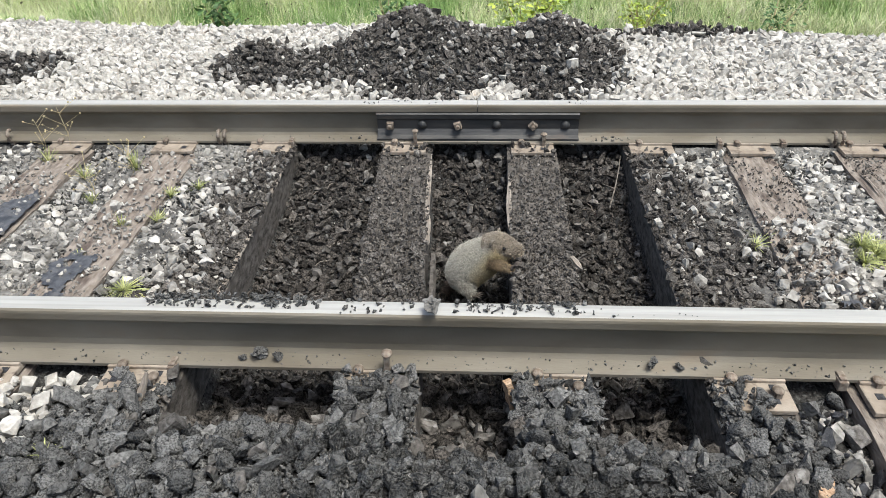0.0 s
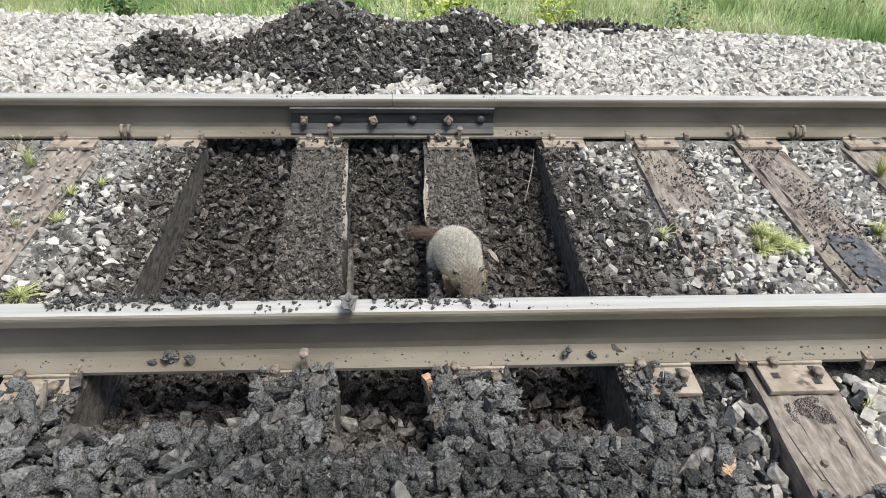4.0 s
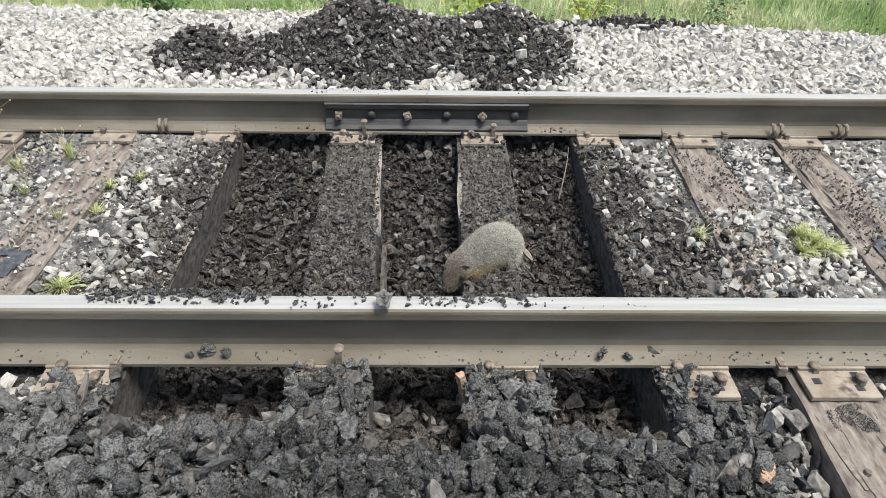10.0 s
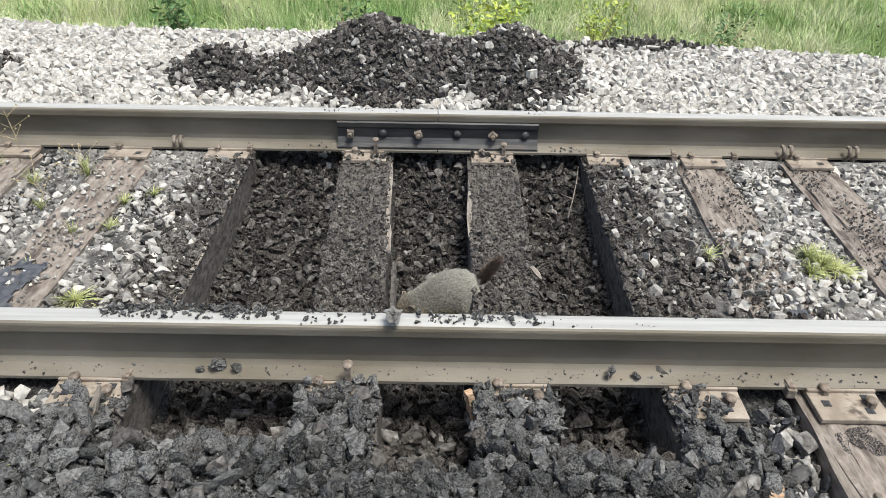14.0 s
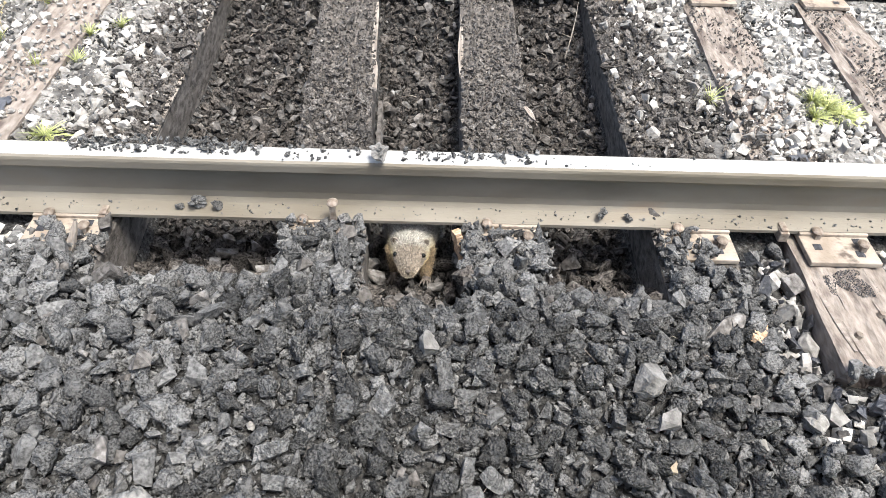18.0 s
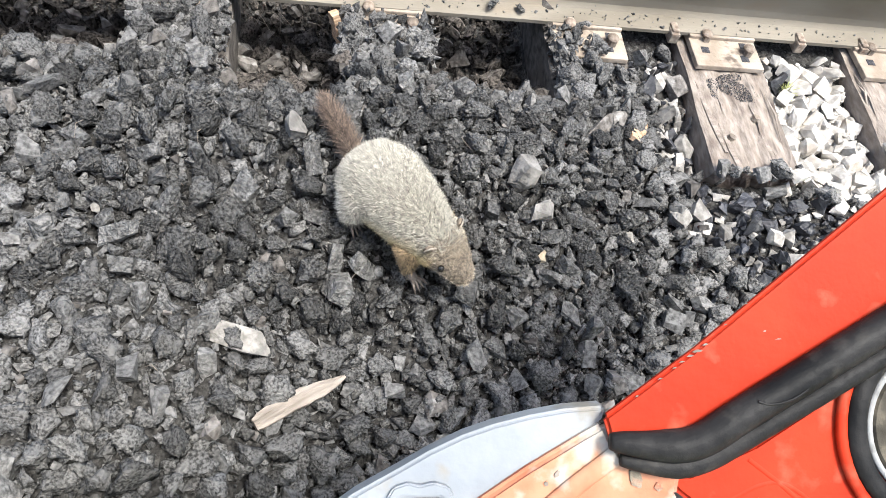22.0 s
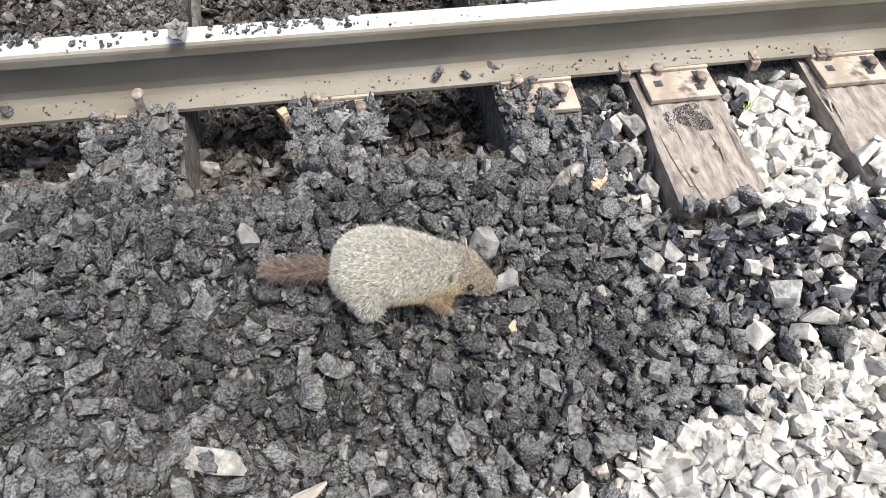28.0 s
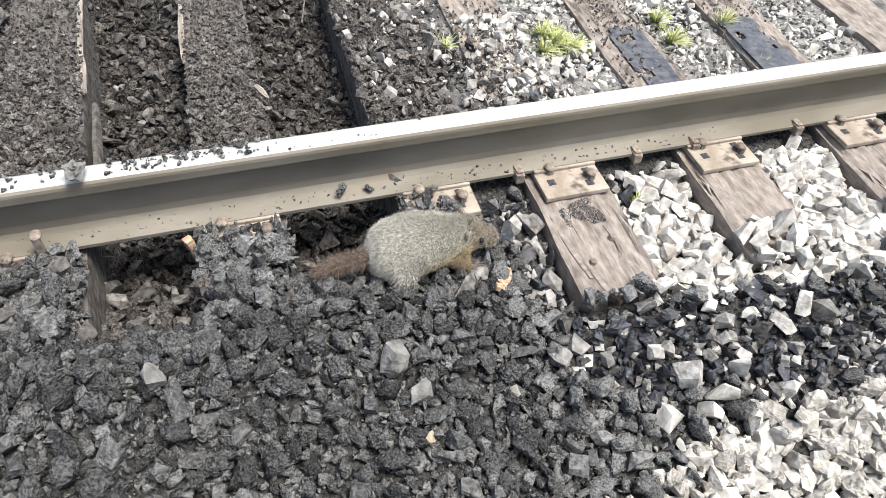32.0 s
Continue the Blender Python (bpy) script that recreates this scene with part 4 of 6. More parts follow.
M_ROCK = mat("grey_rock", (0.105, 0.099, 0.091), (0.225, 0.214, 0.198), 30, 0.9, bump=0.6, bump_scale=110, spots=((0.12, 0.115, 0.11), 18, 0.52, 0.68))
M_WHITE = mat("bright_limestone", (0.15, 0.140, 0.124), (0.30, 0.285, 0.258), 45, 0.95, bump=0.8, bump_scale=110, spots=((0.14, 0.135, 0.125), 30, 0.54, 0.68))
M_TAN = mat("tan_stone", (0.26, 0.21, 0.145), (0.40, 0.345, 0.26), 30, 0.9, bump=0.5, bump_scale=110)
stone(0.516, -0.632, 0.078, M_ROCK, "pale grey upright rock in the dirt heap", shape=1, turn=(70, 20, 10), sink=0.0)
stone(0.033, -0.585, 0.066, M_ROCK, "grey rounded rock on the dirt heap", shape=2, turn=(10, 60, 10), sink=0.0)
stone(0.555, -0.70, 0.062, M_ROCK, "grey broken rock in the dirt heap", shape=3, sink=0.05)
stone(0.742, -0.434, 0.115, M_SLATE, "flat grey dusty slab leaning on the tie end", shape=4, turn=(35, -10, 30), stretch=(1, 0.8, 0.55))
stone(-0.47, -0.945, 0.115, M_WHITE, "long pale limestone chunk in the dirt", shape=5, turn=(10, 5, 50), stretch=(1.0, 0.6, 0.6), sink=-0.15)
stone(-0.056, -0.985, 0.088, M_WHITE, "pale broken limestone flake in the dirt", shape=6, turn=(15, 15, -35), stretch=(1.1, 0.75, 0.45), sink=-0.2)
stone(-0.60, -1.05, 0.10, M_WHITE, "white limestone chunk beside the machine", shape=2, turn=(5, 25, 60), sink=0.1)
stone(-0.315, -0.76, 0.020, M_WHITE, "small bright white pebble on dirt", "pebble", 1, sink=-0.2)
stone(0.30, -1.155, 0.042, M_WHITE, "small white limestone stone near the deck", shape=7, sink=0.0)
stone(0.335, -1.145, 0.046, M_WHITE, "small white limestone stone near the deck", shape=8, sink=0.0)
stone(0.545, -0.79, 0.036, M_TAN, "tan stone with yellow face in dirt", shape=3, sink=0.0)
stone(1.10, -0.60, 0.06, M_TAN, "rust-stained tan stone before the tie end", shape=5, stretch=(1.3, 0.8, 0.5))
stone(0.90, -0.665, 0.06, M_WHITE, "white stone at the edge of the dirt", shape=10, sink=0.05)
stone(0.772, -0.715, 0.034, M_WHITE, "small white stone in black dirt", shape=0, sink=0.0)
stone(0.10, -0.68, 0.05, M_ROCK, "grey stone bedded in dirt", shape=11, sink=0.1)
stone(-0.20, -0.30, 0.06, M_ROCK, "pale grey rock on the tie end", shape=8, z=0.03, sink=0.2)
stone(-0.19, -0.13, 0.045, M_WHITE, "white stone under the rail edge", shape=6, z=0.005, turn=(0, 0, 20), stretch=(1.2, 0.8, 0.6))
stone(-0.102, -0.018, 0.058, M_ROCK, "grey dusty dirt lump lying on the rail head", "dirt_lump", 3, z=0.197, soft=True, category="dirt lump", sink=0.1)
stone(0.515, -0.046, 0.044, M_CLOD, "dark dirt lump on the rail foot", "dirt_lump", 5, z=0.034, soft=True, category="dirt lump", sink=0.12)
stone(0.585, -0.052, 0.026, M_CLOD, "small dark dirt lump on the rail foot", "dirt_lump", 6, z=0.034, soft=True, category="dirt lump", sink=0.1)
stone(-0.615, -0.042, 0.048, M_CLOD, "dark dirt lump against the rail web", "dirt_lump", 7, z=0.034, soft=True, category="dirt lump", sink=0.1)
stone(-0.555, -0.048, 0.038, M_CLOD, "dark dirt lump against the rail web", "dirt_lump", 8, z=0.034, soft=True, category="dirt lump", sink=0.1)
stone(-0.66, -0.05, 0.024, M_CLOD, "small dark dirt lump on the rail foot", "dirt_lump", 9, z=0.034, soft=True, category="dirt lump", sink=0.1)


def splinter(x, y, z, length, width, thick, turn, material, label, name="wood_splinter", seed=1):
    """Torn strip of timber, tapering and fibrous."""
    bm = bmesh.new()
    r = random.Random(seed)
    n = 14
    rows = []
    for i in range(n):
        f = i / (n - 1)
        w = width * (1 - 0.55 * abs(2 * f - 0.8) ** 2.2) * r.uniform(0.9, 1.08) / 2
        rows.append([bm.verts.new(((f - 0.5) * length, a * w + 0.1 * width * math.sin(f * 5), b * thick / 2 * r.uniform(0.75, 1.1))) for a, b in ((-1, -0.6), (1, -1), (1, 0.7), (0.3, 1), (-0.4, 0.8), (-1, 0.9))])
    for p, q in zip(rows, rows[1:]):
        for k in range(6):
            bm.faces.new((p[k], p[(k + 1) % 6], q[(k + 1) % 6], q[k]))
    bm.faces.new(rows[0][::-1])
    bm.faces.new(rows[-1])
    bmesh.ops.recalc_face_normals(bm, faces=bm.faces)
    ob = part(name, bm, material)
    ob.matrix_basis = pose(x, y, z, *turn)
    return tagged(ob, label, "wood splinter", "wood splinters")


for k, (nx, ny) in enumerate(((1.10, -0.42), (1.19, -0.35), (1.62, -0.40))):
    bm = bmesh.new()
    bmesh.ops.create_cone(bm, cap_ends=True, segments=9, radius1=0.011, radius2=0.009, depth=0.012)
    ob = part("tie_nail", bm, M_SPIKE)
    ob.matrix_basis = pose(nx, ny, 0.004, 0, 8)
    tagged(ob, "small rusty nail head driven into the tie", "nail", "tie nails")
splinter(0.06, -1.085, float(ground(0.06, -1.085)) + 0.050, 0.185, 0.036, 0.016, (8, 8, 33), M_STICK, "pale grey split wood stick lying on dirt")
splinter(0.118, -0.13, -0.02, 0.15, 0.034, 0.026, (0, 78, 20), M_WOOD, "orange-brown torn splinter on the tie corner", seed=3)
splinter(-0.137, 0.36, -0.038, 0.50, 0.038, 0.016, (78, -2, 93), M_TIEDARK, "grey splintered strip peeling off the tie edge", seed=4)
for ex, ey, el, turn, seed in ((-0.197, 1.06, 0.60, 92.3, 11), (-0.176, 0.72, 0.20, 93, 12), (-0.852, 0.48, 0.52, 90.5, 13), (-0.857, 1.02, 0.34, 90.5, 14), (0.137, 0.95, 0.42, 89.3, 15)):
    splinter(ex, ey, 0.001, el, 0.020, 0.010, (0, 0, turn), M_STICK, "worn pale wood along the edge of the bared tie", seed=seed)
splinter(0.362, 0.50, 0.006, 0.07, 0.02, 0.012, (0, 10, -60), M_STICK, "small pale wood chip on the tie edge", seed=5)
for k, (sx, sy, sl, sw) in enumerate(((1.062, -0.34, 0.26, 0.012), (1.09, -0.45, 0.16, 0.014), (1.20, -0.47, 0.13, 0.012), (1.60, -0.34, 0.22, 0.012), (1.63, -0.44, 0.14, 0.014))):
    splinter(sx, sy, 0.0, sl, sw, 0.006, (0, 1, 95 + 2 * (k % 3)), M_TIE, "weathered splinter loosening from the tie top", seed=20 + k)
splinter(0.85, -0.42, float(ground(0.85, -0.42)) + 0.03, 0.10, 0.04, 0.016, (20, 15, 60), M_WOOD, "reddish bark flake among black stones", seed=6)
splinter(-0.90, -0.20, 0.035, 0.13, 0.022, 0.016, (0, -55, 70), M_STICK, "grey wood sliver standing in the dirt", seed=8)


def twig(points, r, label):
    bm = bmesh.new()
    tube(bm, points, [r * (1 - 0.6 * i / (len(points) - 1)) for i in range(len(points))], 6)
    ob = part("twig", bm, M_STICK, None, "", True)
    return tagged(ob, label, "twig", "twigs and roots")


twig([(0.575, 1.10, -0.12), (0.605, 1.19, -0.075), (0.628, 1.27, -0.03), (0.642, 1.34, 0.01)], 0.0035, "pale dry twig leaning in the pit")
twig([(0.605, 1.19, -0.075), (0.562, 1.23, -0.075)], 0.0025, "pale dry twig leaning in the pit")
for k in range(9):
    ra = random.Random(300 + k)
    rx = ra.uniform(-0.12, 0.10)
    drop = ra.uniform(0.03, 0.12)
    twig([(rx, -0.02, 0.012), (rx + ra.uniform(-0.02, 0.02), -0.045, -drop * 0.4), (rx + ra.uniform(-0.04, 0.04), -0.03 + ra.uniform(-0.03, 0.03), -drop)], 0.0018, "thin dry root hanging under the rail")
for k in range(16):
    ra = random.Random(k)
    rx, ry = ra.uniform(-0.5, 0.9), ra.uniform(-1.15, -0.35)
    zz = float(ground(rx, ry)) + 0.035
    aa = ra.uniform(0, 6.28)
    ll = ra.uniform(0.02, 0.05)
    twig([(rx, ry, zz), (rx + ll * 0.5 * math.cos(aa), ry + ll * 0.5 * math.sin(aa), zz + 0.008), (rx + ll * math.cos(aa + 0.3), ry + ll * math.sin(aa + 0.3), zz - 0.004)], 0.0009, "thin straw of dry grass in the dirt")
for k in range(16):
    ra = random.Random(100 + k)
    i = k % 3
    ry = ra.uniform(0.2, 1.3)
    lo, hi = tie_edges(TIES[5 + i], ry)[1], tie_edges(TIES[6 + i], ry)[0]
    rx = ra.uniform(lo + 0.06, hi - 0.06)
    zz = float(ground(rx, ry)) + 0.03
    aa = ra.uniform(0, 6.28)
    ll = ra.uniform(0.03, 0.09)
    twig([(rx, ry, zz), (rx + ll * 0.5 * math.cos(aa), ry + ll * 0.5 * math.sin(aa), zz + 0.012), (rx + ll * math.cos(aa), ry + ll * math.sin(aa), zz)], 0.002, "thin dry twig on the pit floor")


# ---- meadow behind the embankment ----
def blades(name, x, y, z, height, width, lean, material, label, category, kind="stuff"):
    """Bent grass blades, three triangles each, as one mesh."""
    n = len(x)
    a = RNG.uniform(0, 2 * np.pi, n)
    dx, dy = np.cos(a), np.sin(a)
    tx, ty = -dy * width / 2, dx * width / 2
    lx, ly = dx * lean * height, dy * lean * height
    v = np.empty((n, 5, 3))
    v[:, 0] = np.stack([x - tx, y - ty, z], -1)
    v[:, 1] = np.stack([x + tx, y + ty, z], -1)
    v[:, 2] = np.stack([x + tx * 0.8 + lx * 0.35, y + ty * 0.8 + ly * 0.35, z + height * 0.6], -1)
    v[:, 3] = np.stack([x - tx * 0.8 + lx * 0.35, y - ty * 0.8 + ly * 0.35, z + height * 0.6], -1)
    v[:, 4] = np.stack([x + lx, y + ly, z + height * (1 - 0.25 * lean)], -1)
    f = np.array([(0, 1, 2), (0, 2, 3), (3, 2, 4)])
    ob = new(name, raw_mesh(name, v.reshape(-1, 3), (f[None] + (np.arange(n) * 5)[:, None, None]).reshape(-1, 3), material))
    return tagged(ob, label, category, kind=kind)


def meadow():
    n = 235000
    y = 3.35 + 9.0 * RNG.random(n) ** 1.5
    x = RNG.uniform(-1, 1, n) * (3.0 + 0.95 * (y - 3.0))
    z = np.where(y < 4.6, np.maximum(ground(x, y), -0.60), -0.60)
    patch = fbm(x * 1.6, y * 1.6, 81)
    h = 0.50 * (0.35 + 0.65 * RNG.random(n) ** 1.3) * (0.45 + 0.8 * patch) * np.clip((y - 3.2) / 0.9, 0.25, 1)
    wide = RNG.uniform(0.0025, 0.006, n)
    lean = RNG.uniform(0.1, 1.0, n)
    lush = fbm(x * 2.2, y * 1.4, 83) + 0.25 * RNG.random(n) > 0.60
    dry = ~lush & (RNG.random(n) < 0.30)
    for pick, material, label in ((~lush & ~dry, M_GRASS, "tall sunlit green meadow grass beside the track"), (lush, M_LUSH, "fresh green grass patches in the meadow"), (dry, M_STRAW, "pale straw-coloured grass stems in the meadow")):
        blades("meadow_grass", x[pick], y[pick], z[pick], h[pick], wide[pick] * (0.6 if material is M_STRAW else 1), lean[pick], material, label, "grass")
    n = 900
    y = 4.0 + 5.5 * RNG.random(n) ** 1.4
    x = RNG.uniform(-1, 1, n) * (3.0 + 0.95 * (y - 3.0))
    keep = fbm(x * 1.3, y * 1.3, 85) > 0.47
    p = np.stack([x, y, -0.60 + RNG.uniform(0.2, 0.38, n)], -1)
    scatter("seed_heads", GRAIN, p[keep], RNG.uniform(0.012, 0.032, n)[keep], M_SEED, "small brown seed heads standing over the meadow grass", "seed heads")


meadow()


def shrub(x, y, z, height, spread, leaves, material, label, name="shrub", leaf=0.035):
    e = thing(name, label, "shrub", pose(x, y, z))
    bm = bmesh.new()
    r = random.Random(int(abs(x) * 1000) + 5)
    tips = []
    for k in range(7):
        a = r.uniform(0, 6.28)
        sp = r.uniform(0.2, 1) * spread
        top = (math.cos(a) * sp, math.sin(a) * sp, height * r.uniform(0.6, 1))
        tube(bm, [(0, 0, 0), (top[0] * 0.35, top[1] * 0.35, top[2] * 0.55), top], [0.008, 0.006, 0.002], 5)
        tips.append(top)
    part("stem", bm, M_DRY, e)
    bm = bmesh.new()
    for _ in range(leaves):
        t = r.choice(tips)
        f = r.uniform(0.25, 1.08)
        c = Vector((t[0] * f + r.gauss(0, 0.05), t[1] * f + r.gauss(0, 0.05), t[2] * f + r.gauss(0, 0.04)))
        m = Matrix.Translation(c) @ Euler((r.uniform(-1, 1), r.uniform(-1, 1), r.uniform(0, 6.3))).to_matrix().to_4x4()
        s = leaf * r.uniform(0.5, 1.2)
        vs = [bm.verts.new(m @ Vector(p)) for p in ((0, -s, 0), (s * 0.4, 0, s * 0.1), (0, s, 0), (-s * 0.4, 0, s * 0.1))]
        bm.faces.new(vs)
    part("foliage", bm, material, e)
    return e


shrub(-1.95, 3.75, -0.42, 0.62, 0.14, 420, M_DARKBUSH, "small dark green shrub in the meadow edge")
shrub(0.35, 4.1, -0.6, 0.80, 0.42, 750, M_BUSH, "yellow-green leafy shrub behind the dirt heap")
shrub(-0.75, 4.3, -0.6, 0.70, 0.22, 420, M_DARKBUSH, "grey-green weed clump in the meadow", leaf=0.025)
shrub(1.35, 4.6, -0.6, 0.60, 0.5, 420, M_BUSH, "sparse yellow-green weeds in the meadow", leaf=0.025)
shrub(2.3, 4.2, -0.6, 0.55, 0.3, 400, M_DARKBUSH, "low dark green weed clump in the meadow", leaf=0.025)


# ---- weeds in the ballast ----
def tuft(x, y, z, count, height, spread, material, label, wide=0.006, category="weed"):
    e = thing("weed", label, category, pose(x, y, z), "weeds in the ballast")
    r = random.Random(int((x * 37 + y * 91) * 100))
    for k in range(count):
        bm = bmesh.new()
        for _ in range(3):
            a = r.uniform(0, 6.28)
            h = height * r.uniform(0.5, 1.2)
            out = spread * r.uniform(0.25, 1)
            w = wide * r.uniform(0.6, 1.2)
            d, s = Vector((math.cos(a), math.sin(a), 0)), Vector((-math.sin(a), math.cos(a), 0))
            prev = None
            for i in range(5):
                f = i / 4
                c = d * (out * f ** 1.4) + Vector((0, 0, h * (f - 0.35 * f * f * (out / max(h, 0.001)))))
                ww = w * (0.6 + 1.0 * f) * (1 - f ** 3) + 0.0004
                pair = (bm.verts.new(c - s * ww), bm.verts.new(c + s * ww + Vector((0, 0, 0.001))))
                if prev:
                    bm.faces.new((prev[0], prev[1], pair[1], pair[0]))
                prev = pair
        part("leaf", bm, material, e)
    return e


for x, y, n, h, sp, w in ((-1.385, 0.73, 8, 0.09, 0.05, 0.008), (-1.29, 0.99, 9, 0.06, 0.06, 0.008), (-1.27, 0.79, 9, 0.07, 0.06, 0.007), (-1.20, 0.33, 40, 0.055, 0.11, 0.003), (-1.53, 1.21, 9, 0.12, 0.06, 0.006), (-1.20, 1.07, 9, 0.06, 0.07, 0.005),
                          (-1.62, 0.95, 7, 0.09, 0.06, 0.006), (-1.75, 1.15, 8, 0.10, 0.07, 0.006), (-1.45, 0.52, 6, 0.05, 0.05, 0.008), (-1.58, 1.28, 6, 0.10, 0.05, 0.006), (1.43, 0.61, 46, 0.13, 0.13, 0.0036), (1.40, 0.66, 46, 0.11, 0.11, 0.0034), (1.47, 0.57, 46, 0.11, 0.11, 0.0034), (1.37, 0.56, 18, 0.09, 0.09, 0.0035),
                          (1.87, 0.52, 26, 0.12, 0.10, 0.004), (1.88, 0.66, 26, 0.12, 0.10, 0.004), (2.14, 1.10, 18, 0.20, 0.08, 0.005), (2.12, 0.58, 24, 0.14, 0.10, 0.004), (2.12, 0.31, 12, 0.08, 0.08, 0.004), (1.352, -0.205, 10, 0.07, 0.045, 0.009), (-1.03, -0.44, 8, 0.05, 0.06, 0.007), (1.025, 0.66, 6, 0.08, 0.09, 0.0022), (-1.98, 1.28, 8, 0.10, 0.07, 0.006)):
    tuft(x, y, float(ground(x, y)) + 0.005, min(48, int(n * 1.7)), h * (0.60 if x > 1.3 else 0.85), sp * 0.85, M_WEED, "fresh green weed sprouting from the ballast", min(w * 0.4, 0.0010))


def stalk(x, y, z, height):
    """Thin dry weed with side twigs and small seed heads."""
    e = thing("weed_stalk", "thin dry pale weed stalk with seed heads", "weed", pose(x, y, z), "dry weed stalks")
    r = random.Random(int((x + y) * 731))
    bm = bmesh.new()
    tube(bm, [(0, 0, 0), (0.01, 0, height * 0.5), (-0.01, 0.01, height)], [0.002, 0.0017, 0.001], 5)
    part("stem", bm, M_DRY, e)
    for k in range(9):
        f = r.uniform(0.35, 1)
        a = r.uniform(0, 6.28)
        l = 0.05 + 0.05 * r.random()
        base = Vector((0, 0, height * f))
        tip = base + Vector((math.cos(a) * l, math.sin(a) * l, l * 0.6))
        bm = bmesh.new()
        tube(bm, [base, tip], [0.001, 0.0007], 4)
        bmesh.ops.create_icosphere(bm, subdivisions=1, radius=0.005, matrix=Matrix.Translation(tip))
        part("twig", bm, M_DRY, e)


stalk(-1.93, 1.40, -0.03, 0.24)
stalk(-2.03, 1.36, -0.03, 0.19)
stalk(-1.52, 1.15, -0.03, 0.16)
stalk(-1.60, 0.95, -0.03, 0.14)


# ---- the groundhog ----
def fur_mat(name, dark, mid, tip, warm, warm_below):
    m = bpy.data.materials.new(name)
    m.use_nodes = True
    t = m.node_tree
    N, L = t.nodes, t.links
    b = N["Principled BSDF"]
    b.inputs["Roughness"].default_value = 0.75
    g = N.new("ShaderNodeNewGeometry")
    r = N.new("ShaderNodeValToRGB")
    r.color_ramp.elements[0].color, r.color_ramp.elements[1].color = (*dark, 1), (*tip, 1)
    q = r.color_ramp.elements.new(0.42)
    q.color = (*mid, 1)
    L.new(g.outputs["Random Per Island"], r.inputs[0])
    co = N.new("ShaderNodeTexCoord")
    sep = N.new("ShaderNodeSeparateXYZ")
    L.new(co.outputs["Object"], sep.inputs[0])
    ns = N.new("ShaderNodeTexNoise")
    ns.inputs["Scale"].default_value = 25
    L.new(co.outputs["Object"], ns.inputs["Vector"])
    ad = N.new("ShaderNodeMath")
    ad.operation = "MULTIPLY_ADD"
    ad.inputs[1].default_value = 0.05
    L.new(ns.outputs[0], ad.inputs[0])
    fore = N.new("ShaderNodeMath")
    fore.operation = "MULTIPLY_ADD"
    fore.inputs[1].default_value = -0.38
    L.new(sep.outputs[0], fore.inputs[0])
    L.new(sep.outputs[2], fore.inputs[2])
    L.new(fore.outputs[0], ad.inputs[2])
    mr = N.new("ShaderNodeMapRange")
    mr.inputs[1].default_value, mr.inputs[2].default_value = warm_below + 0.045, warm_below - 0.005
    L.new(ad.outputs[0], mr.inputs[0])
    mx = N.new("ShaderNodeMix")
    mx.data_type = "RGBA"
    L.new(mr.outputs[0], mx.inputs[0])
    L.new(r.outputs[0], mx.inputs[6])
    hs = N.new("ShaderNodeHueSaturation")
    hs.inputs["Color"].default_value = (*warm, 1)
    mv = N.new("ShaderNodeMapRange")
    mv.inputs[3].default_value, mv.inputs[4].default_value = 0.35, 1.6
    L.new(g.outputs["Random Per Island"], mv.inputs[0])
    L.new(mv.outputs[0], hs.inputs["Value"])
    L.new(hs.outputs[0], mx.inputs[7])
    clump = N.new("ShaderNodeTexNoise")
    clump.inputs["Scale"].default_value, clump.inputs["Detail"].default_value = 150, 4
    L.new(co.outputs["Object"], clump.inputs["Vector"])
    cr = N.new("ShaderNodeMapRange")
    cr.inputs[1].default_value, cr.inputs[2].default_value = 0.38, 0.62
    cr.inputs[3].default_value, cr.inputs[4].default_value = 0.66, 1.28
    L.new(clump.outputs[0], cr.inputs[0])
    tone = N.new("ShaderNodeHueSaturation")
    L.new(mx.outputs[2], tone.inputs["Color"])
    L.new(cr.outputs[0], tone.inputs["Value"])
    L.new(tone.outputs[0], b.inputs["Base Color"])
    return m


F_BODY = fur_mat("grizzled_fur", (0.042, 0.037, 0.030), (0.33, 0.307, 0.252), (0.69, 0.655, 0.565), (0.44, 0.35, 0.19), 0.082)
F_HEAD = fur_mat("brown_head_fur", (0.065, 0.053, 0.041), (0.25, 0.205, 0.155), (0.48, 0.42, 0.34), (0.42, 0.35, 0.25), -0.035)
F_CREAM = fur_mat("pale_muzzle_fur", (0.14, 0.115, 0.09), (0.26, 0.225, 0.18), (0.42, 0.37, 0.31), (0.36, 0.31, 0.24), -0.3)
F_TAIL = fur_mat("red_brown_tail_fur", (0.022, 0.018, 0.015), (0.105, 0.075, 0.057), (0.30, 0.22, 0.165), (0.10, 0.06, 0.04), -0.3)
F_LEG = fur_mat("tawny_leg_fur", (0.055, 0.042, 0.030), (0.22, 0.155, 0.085), (0.38, 0.28, 0.165), (0.24, 0.16, 0.08), -0.3)
F_THIGH = fur_mat("grizzled_thigh_fur", (0.045, 0.040, 0.033), (0.32, 0.295, 0.245), (0.66, 0.625, 0.55), (0.24, 0.16, 0.08), -0.3)
F_UNDER = mat("dense_underfur", (0.10, 0.091, 0.076), (0.30, 0.277, 0.228), 160, 1.0, bump=0.8, bump_scale=220, depth=0.004)
F_UNDERHEAD = mat("dense_head_underfur", (0.075, 0.061, 0.047), (0.22, 0.182, 0.14), 160, 1.0, bump=0.8, bump_scale=220, depth=0.004)
F_SKIN = mat("dark_paw_skin", (0.05, 0.04, 0.033), (0.10, 0.08, 0.065), 60, 0.6, bump=0.2)
